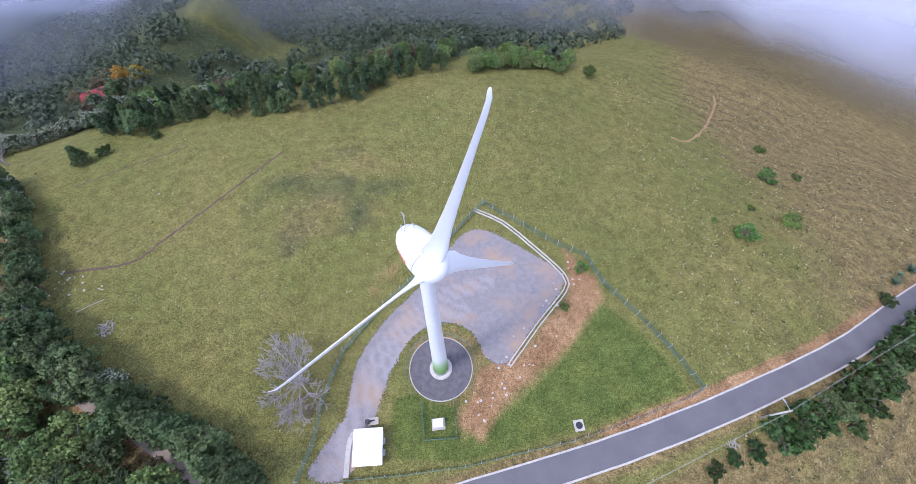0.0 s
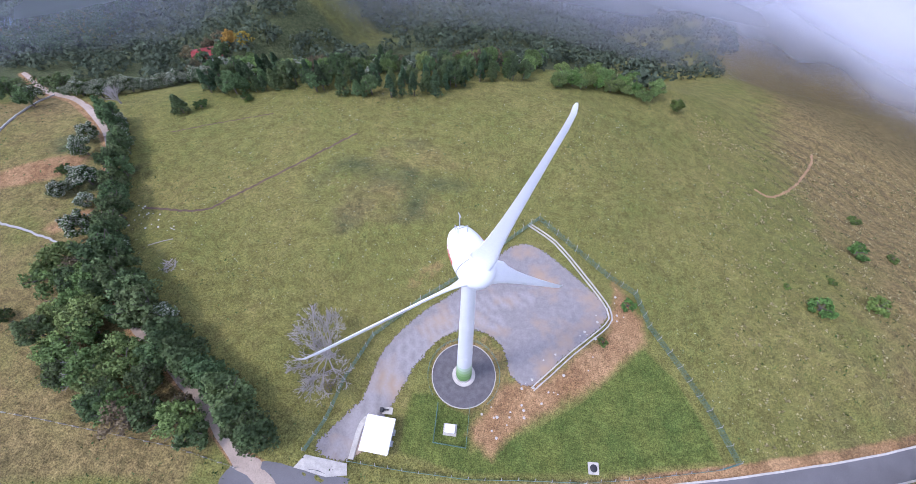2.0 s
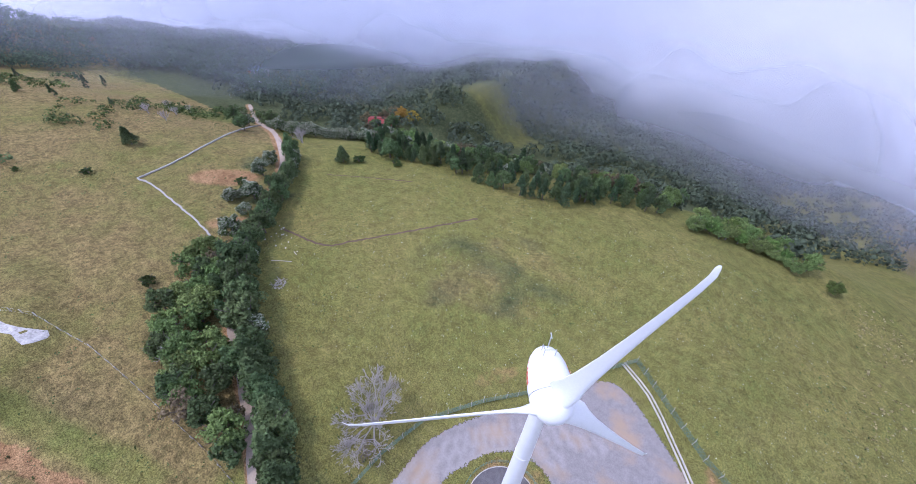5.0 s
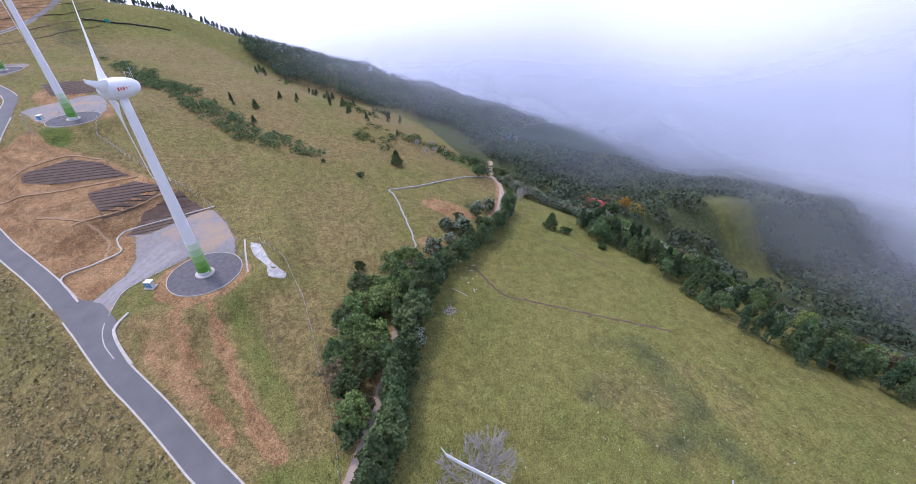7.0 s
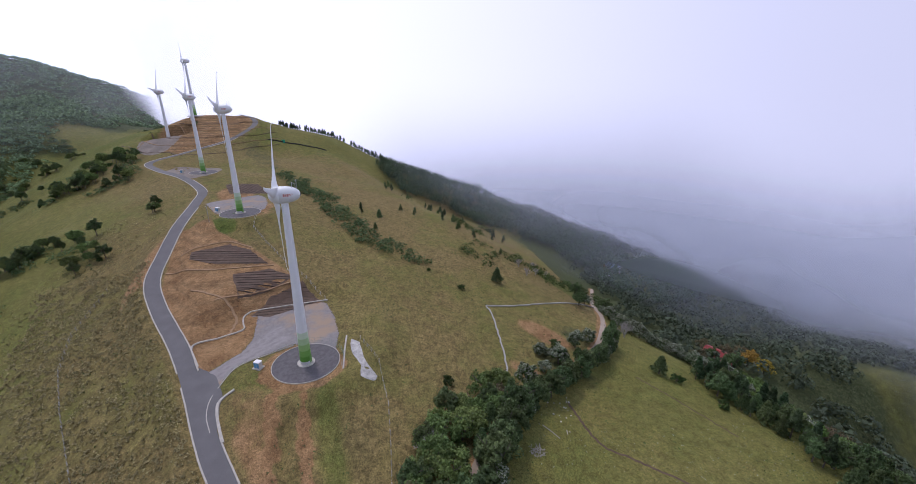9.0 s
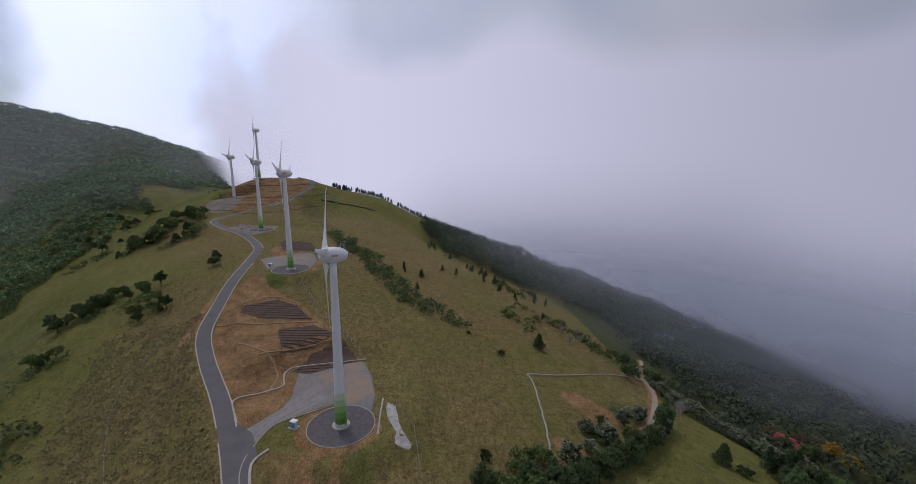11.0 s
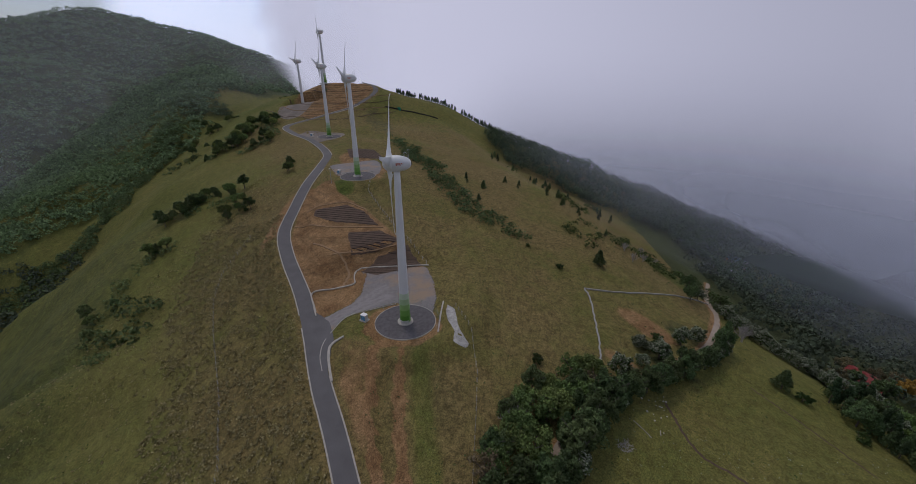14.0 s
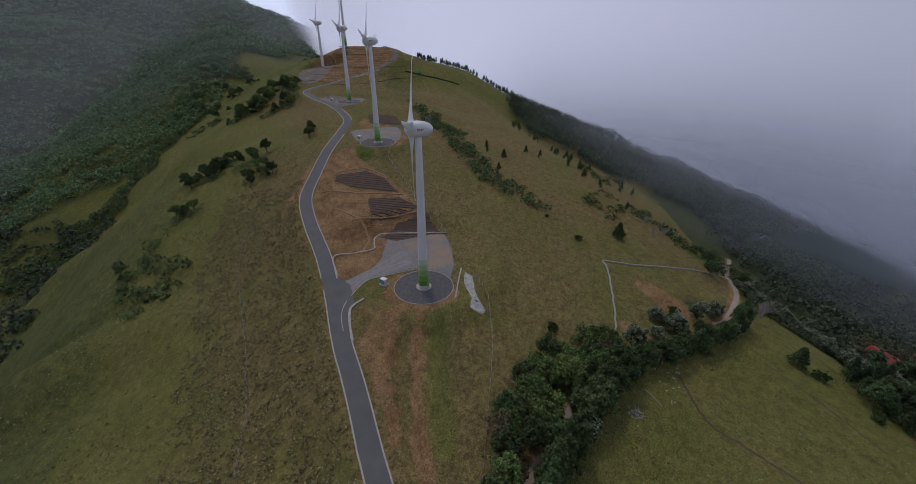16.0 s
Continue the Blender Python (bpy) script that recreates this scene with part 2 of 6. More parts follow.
    t.links.new(color, sc.inputs[0])
    t.links.new(speck, sc.inputs["Scale"])
    t.links.new(sc.outputs["Vector"], b.inputs["Base Color"])
    bm = t.nodes.new("ShaderNodeBump")
    bm.inputs["Strength"].default_value, bm.inputs["Distance"].default_value = 0.9, 0.28
    t.links.new(plus(grain, fine, 0.5), bm.inputs["Height"])
    t.links.new(bm.outputs["Normal"], b.inputs["Normal"])
    b.inputs["Roughness"].default_value = 0.95
    b.inputs["Specular IOR Level"].default_value = 0.1
    return m


M_GROUND = ground_material()
M_TRACK = material("pale_dirt", (0.33, 0.265, 0.21), 0.95, 0, 0.3, 0.5, 5, 0.4, 0.05)
L_MOUNT = leafy("mountain_leaves", (0.165, 0.245, 0.115), 0.8, 0.45, 0.0)


def gravel_material():
    """Gravel that thins out raggedly at its rim, with stains and pale wheel ruts."""
    m = material("yard_gravel", (0.222, 0.203, 0.2), 0.95, 0, 0.22, 0.9, 4.0, 0.2, 0.04)
    t = m.node_tree
    b = t.nodes["Principled BSDF"]
    src = b.inputs["Base Color"].links[0].from_socket
    co = t.nodes.new("ShaderNodeTexCoord")
    n1, n2 = t.nodes.new("ShaderNodeTexNoise"), t.nodes.new("ShaderNodeTexNoise")
    n1.inputs["Scale"].default_value, n1.inputs["Detail"].default_value = 0.13, 6.0
    n2.inputs["Scale"].default_value, n2.inputs["Detail"].default_value = 2.6, 6.0
    tan = t.nodes.new("ShaderNodeMix")
    tan.data_type = "RGBA"
    tan.inputs["B"].default_value = (0.31, 0.23, 0.165, 1)
    r1 = t.nodes.new("ShaderNodeMapRange")
    r1.inputs[1].default_value, r1.inputs[2].default_value = 0.5, 0.66
    rim = t.nodes.new("ShaderNodeAttribute")
    rim.attribute_name = "rim"
    sub1 = t.nodes.new("ShaderNodeMath")
    sub1.operation = "SUBTRACT"
    cut = t.nodes.new("ShaderNodeMapRange")
    cut.inputs[1].default_value, cut.inputs[2].default_value = -0.06, 0.06
    pale = t.nodes.new("ShaderNodeMix")
    pale.data_type = "RGBA"
    pale.inputs["B"].default_value = (0.33, 0.305, 0.3, 1)
    rut = t.nodes.new("ShaderNodeAttribute")
    rut.attribute_name = "rut"
    rut2 = t.nodes.new("ShaderNodeMath")
    rut2.operation = "MULTIPLY"
    clear, mix = t.nodes.new("ShaderNodeBsdfTransparent"), t.nodes.new("ShaderNodeMixShader")
    for a, c in ((co.outputs["Object"], n1.inputs["Vector"]), (co.outputs["Object"], n2.inputs["Vector"]), (n1.outputs["Fac"], r1.inputs[0]), (r1.outputs["Result"], tan.inputs["Factor"]), (src, tan.inputs["A"]),
                 (rut.outputs["Fac"], rut2.inputs[0]), (n2.outputs["Fac"], rut2.inputs[1]), (rut2.outputs["Value"], pale.inputs["Factor"]), (tan.outputs["Result"], pale.inputs["A"]), (pale.outputs["Result"], b.inputs["Base Color"]),
                 (rim.outputs["Fac"], sub1.inputs[0]), (n2.outputs["Fac"], sub1.inputs[1]), (sub1.outputs["Value"], cut.inputs[0]), (cut.outputs["Result"], mix.inputs["Fac"]),
                 (clear.outputs["BSDF"], mix.inputs[1]), (b.outputs["BSDF"], mix.inputs[2]), (mix.outputs["Shader"], t.nodes["Material Output"].inputs["Surface"])):
        t.links.new(a, c)
    return m


M_YARD = gravel_material()


# ridges: spine nodes (x, y, z), half width of the crest, slope on the left and the right of the spine, depth past which it steepens
RIDGES = {
    "main": ([(260, 110, -60), (150, 66, -16), (80, 36, -3), (0, 12, 0), (-45, -12, 3), (-95, -42, 10), (-140, -70, 17), (-189, -95, 24), (-272, -152, 27), (-363, -217, 31), (-460, -290, 34), (-640, -420, 20)], 12, 0.40, 0.17, 75),
    "field": ([(0, 14, 0), (-18, 60, -2), (-26, 98, -6), (-32, 130, -16), (-45, 170, -42)], 26, 0.13, 0.20, 46),
    "hill": ([(-363, -217, 30), (-399, -211, 58), (-420, -172, 60), (-434, -140, 43), (-436, -95, 18), (-418, -35, 0), (-365, 60, -18), (-315, 122, -36), (-262, 165, -60)], 10, 0.42, 0.27, 110),
    "spur": ([(-222, 252, -96), (-118, 200, -56), (-52, 224, -82)], 8, 0.28, 0.28, 60),
    "south": ([(-620, -520, 52), (-500, -430, 34), (-400, -400, 4), (-290, -370, -24), (-200, -370, -42), (-120, -400, -70)], 10, 0.33, 0.36, 80),
    "mountain": ([(-300, -1700, 60), (-800, -1390, 165), (-1070, -1190, 205), (-1156, -956, 125), (-1290, -780, 30), (-1500, -500, -40)], 20, 0.36, 0.36, 500),
    "east": ([(330, 420, -70), (170, 250, -78), (60, 230, -86)], 10, 0.25, 0.25, 90),
}
PADS = [(0, 28, 0.0, 33), (-106, -41, 10.1, 24), (-198, -94, 24.3, 20), (-271.9, -146, 27.4, 14), (-362.7, -217.1, 29.4, 12)]

ROAD = [(229.9, 108.3, -46), (149.9, 68.3, -17), (103.6, 43.4, -7), (78.9, 28.9, -3), (57.2, 18.6, -1), (38.3, 10.6, -0.3), (21.9, 4.5, 0), (6.3, -0.6, 0), (-9.7, -6.2, 0.5), (-29.6, -16.2, 2.4), (-47.9, -29.8, 4.4), (-59.7, -38.6, 6.1), (-72, -48.3, 7.5), (-86.5, -58.3, 9), (-101.9, -69.9, 10.6), (-122, -87.2, 12.9), (-136.6, -97.2, 15), (-153.6, -103, 17.8), (-177.2, -109.6, 22), (-207.9, -117.4, 24.6), (-227.9, -125.1, 25.8), (-256, -150, 27.2), (-276, -176, 28), (-296, -193, 29.3), (-316, -181, 33), (-330, -171, 36), (-347, -163.5, 38.5), (-368, -159, 43), (-390, -158, 48), (-405, -165, 52), (-409, -178, 55)]


# ditches and a berm down the bank below the second turbine: line, half width, depth
DITCHES = [([(-82, -36.8, 0), (-76.4, -34, 0), (-67, -31.5, 0), (-57.2, -26.3, 0), (-47, -20, 0)], 1.5, 0.8), ([(-83, -31.6, 0), (-68, -27.2, 0), (-52.5, -21.5, 0), (-45, -17, 0)], 2.2, 0.5),
           ([(-83, -38.9, 0), (-76.1, -36.2, 0), (-66.7, -34.4, 0), (-59.1, -30.2, 0), (-50, -25, 0)], 1.6, -0.7)]


def smooth_line(nodes, gap=3.0):
    """A Catmull-Rom line through the nodes, in even steps."""
    p = np.array(nodes, float)
    p = np.vstack([2 * p[0] - p[1], p, 2 * p[-1] - p[-2]])
    out = []
    for a, b, c, d in zip(p, p[1:], p[2:], p[3:]):
        n = max(2, int(np.linalg.norm(c - b) / gap))
        for k in range(n):
            u = k / n
            out.append(0.5 * (2 * b + (c - a) * u + (2 * a - 5 * b + 4 * c - d) * u * u + (3 * b - a - 3 * c + d) * u ** 3))
    return np.array(out + [p[-2]])


ROAD_LINE = smooth_line(ROAD)


def hash2(i, j, seed):
    n = (i * 374761393 + j * 668265263 + seed * 1442695041) & 0xFFFFFFFF
    n = ((n ^ (n >> 13)) * 1274126177) & 0xFFFFFFFF
    return ((n ^ (n >> 16)) & 0xFFFF) / 65535.0


def vnoise(x, y, seed=0):
    """Smooth value noise in 0..1."""
    i, j = np.floor(x).astype(np.int64), np.floor(y).astype(np.int64)
    u, v = x - i, y - j
    u, v = u * u * (3 - 2 * u), v * v * (3 - 2 * v)
    a, b, c, d = hash2(i, j, seed), hash2(i + 1, j, seed), hash2(i, j + 1, seed), hash2(i + 1, j + 1, seed)
    return (a * (1 - u) + b * u) * (1 - v) + (c * (1 - u) + d * u) * v


def step(a, b, v):
    u = np.clip((v - a) / (b - a), 0, 1)
    return u * u * (3 - 2 * u)


def near_line(x, y, nodes):
    """Distance to a polyline, which side, and its height at the nearest place."""
    best, side, high = np.full(x.shape, 1e9), np.zeros(x.shape), np.zeros(x.shape)
    for (ax, ay, az), (bx, by, bz) in zip(nodes, nodes[1:]):
        ux, uy = bx - ax, by - ay
        s = np.clip(((x - ax) * ux + (y - ay) * uy) / (ux * ux + uy * uy), 0, 1)
        d = np.hypot(x - ax - s * ux, y - ay - s * uy)
        m = d < best
        best, high = np.where(m, d, best), np.where(m, az + s * (bz - az), high)
        side = np.where(m, np.sign(ux * (y - ay) - uy * (x - ax)), side)
    return best, side, high


def soft_line(x, y, nodes):
    """Like near_line, with the height smoothed along the spine."""
    d, side, _ = near_line(x, y, nodes)
    w, h = np.zeros(x.shape), np.zeros(x.shape)
    for (ax, ay, az), (bx, by, bz) in zip(nodes, nodes[1:]):
        n = max(2, int(np.hypot(bx - ax, by - ay) / 12))
        for k in range(n):
            s = k / n
            e = np.exp(-((np.hypot(x - ax - s * (bx - ax), y - ay - s * (by - ay)) - d) / 14.0))
            w, h = w + e, h + e * (az + s * (bz - az))
    return d, side, h / w


def land(x, y, detail=True):
    x, y = np.asarray(x, float), np.asarray(y, float)
    total = np.exp(np.full(x.shape, -112.0) / 4.0 + 12)
    for nodes, w, left, right, deep in RIDGES.values():
        d, side, h = soft_line(x, y, nodes)
        q = np.sqrt(np.maximum(d - w, 0) ** 2 + 64) - 8
        a = np.where(side > 0, left, right)
        z = h - a * q - 0.24 * np.maximum(q - deep, 0) * step(0, 60, q - deep)
        total = total + np.exp(np.clip(z / 4.0, -60, 80) + 12)
    z = 4.0 * (np.log(total) - 12)
    # the ground falls away past the pasture's lower edge
    d, side, _ = near_line(x, y, [(-150, 66, 0), (-108, 88, 0), (-48, 101, 0), (-32, 112, 0), (-20, 124, 0), (40, 134, 0), (110, 120, 0)])
    z = z - np.where(side > 0, 0.3 * np.clip(np.sqrt(d * d + 100) - 14, 0, 112), 0) * step(-138, -106, x) * (1 - step(35, 85, x))
    far = step(60, 420, np.hypot(x + 60, y))
    if detail:
        z = z + (vnoise(x / 90, y / 90, 3) - 0.5) * (1 + 15 * far) + (vnoise(x / 35, y / 35, 4) - 0.5) * (0.6 + 6 * far) + (vnoise(x / 11, y / 11, 5) - 0.5) * (0.35 + 0.8 * far)
        z = z + (vnoise(x / 400, y / 400, 7) - 0.5) * 60 * step(700, 1500, np.hypot(x, y))
        d, side, _ = near_line(x, y, ROAD_LINE[::6])
        low = np.where(side > 0, step(25, 110, d), 0) * step(-20, -60, x)
        u = (x * 0.86 + y * 0.5) + 22 * vnoise(x / 60, y / 60, 31)
        fold = np.abs(vnoise(u / 38, (x * 0.5 - y * 0.86) / 190, 32) - 0.5) * 2
        z = z + low * (13 * fold - 5.5 + 2.2 * (vnoise(u / 12, (x * 0.5 - y * 0.86) / 50, 33) - 0.5))
        for line, w, deep in DITCHES:
            d, _, _ = near_line(x, y, line)
            z = z - deep * (1 - step(0.3 * w, w, d))
    for px, py, pz, r in PADS:
        k = 1 - step(r, r + 9, np.hypot(x - px, y - py))
        z = z * (1 - k) + pz * k
    d, _, h = near_line(x, y, ROAD_LINE[::2])
    k = 1 - step(3.8, 10, d)
    return z * (1 - k) + h * k


def inside(x, y, poly):
    odd = np.zeros(x.shape, bool)
    for (ax, ay), (bx, by) in zip(poly, poly[1:] + poly[:1]):
        cross = ((ay > y) != (by > y)) & (x < (bx - ax) * (y - ay) / (by - ay + 1e-9) + ax)
        odd ^= cross
    return odd


def zone(x, y, poly, soft=2.5):
    """1 within the outline, 0 outside, with a soft edge."""
    d, _, _ = near_line(x, y, [(a, b, 0) for a, b in poly + poly[:1]])
    return step(-soft, soft, np.where(inside(x, y, poly), d, -d))


def spot(x, y, cx, cy, rx, ry, turn=0.0):
    c, s = math.cos(radians(turn)), math.sin(radians(turn))
    u, v = ((x - cx) * c + (y - cy) * s) / rx, ((y - cy) * c - (x - cx) * s) / ry
    return 1 - step(0.55, 1.15, np.hypot(u, v))


def height(x, y):
    return float(land(np.array([float(x)]), np.array([float(y)]))[0])


DIRT_T1 = [(20.7, 47.4), (28.6, 40.1), (28.2, 34.8), (18.1, 21.5), (9, 14), (4, 6), (-1.5, 9), (2.6, 20.2), (10.1, 22.4), (20.5, 36.1)]
LUSH_T1 = [(-13, 13), (-13, 8), (-12, 2.5), (0.9, 3.2), (20, 8.8), (43, 18), (34, 30), (28, 34), (18, 20.5), (9, 12.5), (0, 6), (-2, 13), (-10, 14)]
CUT_T2 = [(-100, -66), (-110, -77), (-128, -90), (-150, -99), (-172, -106), (-181, -98), (-172, -92), (-158, -72), (-128, -38), (-118, -52), (-108, -57)]
BARE_T2 = [(-84, -50), (-70, -42), (-56, -31), (-52, -26), (-62, -24), (-74, -26), (-86, -24), (-92, -24), (-98, -22), (-100, -46)]
HILL_CUT = [(-326, -223), (-322, -204), (-314, -180), (-345, -165), (-381, -160), (-404, -163), (-416, -180), (-412, -215), (-397, -222), (-378, -232)]
TERRACE = [(-140, 20), (-128, 21), (-100, 20), (-92, 22), (-97, 36), (-118, 55), (-150, 72), (-168, 74), (-150, 48)]
# the dirt track behind the hedge
TRACK = [(-26, -8, 2), (-36, -6, 3), (-46, -0.6, 3.3), (-58, 4.5, 3), (-72, 10, 2.4), (-88, 19.5, 1), (-103, 36, -2), (-119, 52.5, -5), (-133, 61, -7), (-152, 69, -11), (-175, 74, -19), (-215, 90, -34)]


def make_ground():
    rings = np.concatenate([np.linspace(0.5, 20, 24), np.geomspace(20, 480, 330)[1:], np.geomspace(480, 4800, 95)[1:]])
    turns = 760
    a = np.linspace(0, 2 * np.pi, turns, endpoint=False)
    x, y = (rings[:, None] * np.cos(a)).ravel(), (rings[:, None] * np.sin(a)).ravel()
    z = land(x, y)
    base = (np.arange(len(rings) - 1)[:, None] * turns + np.arange(turns)).ravel()
    nxt = (np.arange(len(rings) - 1)[:, None] * turns + (np.arange(turns) + 1) % turns).ravel()
    faces = np.stack([base, base + turns, nxt + turns, nxt], 1)
    me = bpy.data.meshes.new("ground")
    me.vertices.add(len(x) + 1)
    co = np.stack([x, y, z], 1)
    me.vertices.foreach_set("co", np.vstack([co, [[0, 0, z[0]]]]).ravel())
    cap = np.stack([np.full(turns, len(x)), np.arange(turns), (np.arange(turns) + 1) % turns], 1)
    loops = np.concatenate([faces.ravel(), cap.ravel()])
    starts = np.concatenate([np.arange(len(faces)) * 4, len(faces) * 4 + np.arange(turns) * 3])
    me.loops.add(len(loops))
    me.loops.foreach_set("vertex_index", loops.astype(np.int32))
    me.polygons.add(len(starts))
    me.polygons.foreach_set("loop_start", starts.astype(np.int32))
    me.polygons.foreach_set("use_smooth", np.ones(len(starts), bool))
    me.update(calc_edges=True)
    x, y, z = np.append(x, 0), np.append(y, 0), np.append(z, z[0])
    dist = np.hypot(x, y)
    rd, rside, _ = near_line(x, y, ROAD_LINE[::3])
    td, _, _ = near_line(x, y, smooth_line(TRACK, 6))
    _, tside, _ = near_line(x, y, TRACK + [(-330, 110, 0)])
    n1, n2 = vnoise(x / 60, y / 60, 11), vnoise(x / 22, y / 22, 12)
    south = (rside > 0) & (x < 60)
    dry = 0.85 * step(52, 95, x) * (0.6 + 0.5 * n1) + np.where(south, 0.62 * (1 - step(20, 60, rd)) * step(0, -40, x) * (0.7 + 0.5 * n2), 0)
    dry = np.maximum(dry, 0.42 * spot(x, y, -36, 60, 27, 20, 35) * (0.3 + 0.95 * vnoise(x / 7, y / 7, 14)))
    dry = np.maximum(dry, 0.45 * zone(x, y, TERRACE, 6))
    dry = np.maximum(dry, np.where(~south & (tside > 0), 0.66 * step(-52, -75, x) * (0.55 + 0.6 * n2) * (1 - step(360, 420, dist)), 0))
    dry = np.maximum(dry, 0.8 * step(-45, -28, -np.abs(dist - 420)) * step(-380, -420, x) * step(30, 60, z))
    dry = np.maximum(dry, 0.75 * (1 - step(2.8, 5.5, rd)))
    dry = np.maximum(dry, np.where((rside > 0) & (x > 20), 0.75 * step(3, 9, rd) * (0.6 + 0.6 * n2), 0))
    # strips of bare earth and grass down the bank between road and turbine
    bank = np.where(rside < 0, 1.0, 0.0) * step(-38, -46, x) * (1 - step(-84, -90, x))
    berm, _, _ = near_line(x, y, DITCHES[2][0])
    cut, _, _ = near_line(x, y, DITCHES[0][0])
    wash, _, _ = near_line(x, y, DITCHES[1][0])
    jag = 1.8 * (vnoise(x / 3.1, y / 3.1, 17) - 0.5) + 0.9 * (vnoise(x / 1.1, y / 1.1, 18) - 0.5)
    bank_soil = np.maximum(1 - step(0.7, 1.8, berm + jag), 0.82 * (1 - step(1.0, 1.9, wash + jag)))
    bank_soil = np.maximum(bank_soil * step(-38, -46, x), 0.56 * zone(x, y, [(-86, -50), (-72, -43.5), (-60, -34.5), (-48, -26), (-38, -19), (-42, -18), (-50, -25), (-59, -30.2), (-66.7, -34.4), (-76, -36.2), (-83, -38.9), (-90, -44)], 1.5) * (0.6 + 0.8 * n2))
    bank_soil = np.maximum(bank_soil, 0.3 * (1 - step(0.3, 1.0, cut)))
    bank_soil = np.maximum(bank_soil, np.maximum(0.95 * (1 - step(9.3, 11.8, np.hypot(x + 94, y + 35) + jag)), 0.4 * (1 - step(7.0, 9.5, np.hypot(x + 3.4, y - 19.8)))))
    dry = np.maximum(dry, 0.62 * bank * (wash < 22))
    strip = zone(x, y, [(-87, -29.5), (-87, -25.5), (-70, -19.5), (-50, -12.5), (-49, -17), (-68.5, -24.6)], 1.2)
    dry = dry * (1 - 0.55 * strip)
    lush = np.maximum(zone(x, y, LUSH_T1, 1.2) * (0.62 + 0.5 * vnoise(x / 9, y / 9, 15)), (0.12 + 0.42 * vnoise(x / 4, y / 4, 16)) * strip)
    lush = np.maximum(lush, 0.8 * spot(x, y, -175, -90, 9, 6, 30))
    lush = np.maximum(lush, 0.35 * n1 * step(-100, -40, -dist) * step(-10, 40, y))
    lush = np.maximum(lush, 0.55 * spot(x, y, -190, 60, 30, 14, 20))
    # the south slope mixes to a darker green away from the road
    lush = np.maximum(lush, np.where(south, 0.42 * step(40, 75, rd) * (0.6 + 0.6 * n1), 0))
    soil = np.maximum.reduce([0.74 * zone(x, y, DIRT_T1, 2.6), zone(x, y, CUT_T2, 1.5), 0.95 * zone(x, y, [(-91, -60), (-100, -53.5), (-108, -53), (-119, -56), (-119, -60.5), (-112, -58), (-104, -67), (-97, -64)], 1.0), bank_soil,
                              1 - step(1.0, 2.4, td), 0.75 * spot(x, y, -126, 38, 13, 6, 50), 0.6 * spot(x, y, -103, 27, 8, 4, 50), 0.35 * spot(x, y, -19, 37, 7, 2.5, 55),
                              0.8 * spot(x, y, -150, -104, 30, 5, 8), 0.9 * spot(x, y, -222, -105, 14, 10, 30), 0.9 * spot(x, y, -200, -92, 24, 15, 30), 0.75 * spot(x, y, -282, 132, 14, 8, 20)])
    soil = np.maximum(soil, np.where(rside < 0, 0.8 * (1 - step(3.6, 5.2, rd)) * step(18, 30, x) * (0.6 + 0.6 * n2), 0))
    hill = zone(x, y, HILL_CUT, 3)
    soil = np.maximum(soil, 0.85 * hill)
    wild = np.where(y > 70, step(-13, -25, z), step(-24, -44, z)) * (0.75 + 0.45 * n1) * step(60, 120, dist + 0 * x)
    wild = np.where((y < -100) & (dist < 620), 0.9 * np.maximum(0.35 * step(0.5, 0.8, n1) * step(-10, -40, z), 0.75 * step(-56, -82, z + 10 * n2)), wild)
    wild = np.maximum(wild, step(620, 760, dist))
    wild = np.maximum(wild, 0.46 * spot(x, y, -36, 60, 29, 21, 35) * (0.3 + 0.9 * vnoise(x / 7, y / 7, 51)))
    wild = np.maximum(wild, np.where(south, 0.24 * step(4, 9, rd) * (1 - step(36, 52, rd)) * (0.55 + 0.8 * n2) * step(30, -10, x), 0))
    # the same slope mixed darker again past 40 m from the road
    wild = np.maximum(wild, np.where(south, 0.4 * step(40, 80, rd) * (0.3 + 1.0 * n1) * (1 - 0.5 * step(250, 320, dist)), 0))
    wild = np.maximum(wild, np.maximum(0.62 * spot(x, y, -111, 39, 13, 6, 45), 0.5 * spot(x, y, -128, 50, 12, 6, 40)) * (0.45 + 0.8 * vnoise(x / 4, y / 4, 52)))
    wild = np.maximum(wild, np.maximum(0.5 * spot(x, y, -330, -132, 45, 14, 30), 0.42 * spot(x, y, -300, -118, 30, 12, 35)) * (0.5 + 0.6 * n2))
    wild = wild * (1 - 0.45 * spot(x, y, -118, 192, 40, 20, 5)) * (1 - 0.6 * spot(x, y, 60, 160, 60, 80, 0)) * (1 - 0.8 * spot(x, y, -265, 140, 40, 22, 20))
    ledges = np.maximum(np.maximum(0.55 * hill, 0.22 * zone(x, y, CUT_T2, 1.5)), 0.35 * step(45, 75, x) * (0.3 + n1) * (1 - step(150, 220, dist)))
    ledges = np.maximum(ledges, np.where(south, 0.22 * step(40, 90, rd) * (1 - step(250, 320, dist)) * n1, 0))
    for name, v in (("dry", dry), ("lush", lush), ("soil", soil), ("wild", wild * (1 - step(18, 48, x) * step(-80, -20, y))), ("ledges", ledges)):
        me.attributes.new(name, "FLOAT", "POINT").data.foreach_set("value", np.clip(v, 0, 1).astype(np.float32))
    me.materials.append(M_GROUND)
    ob = new("ground", me)
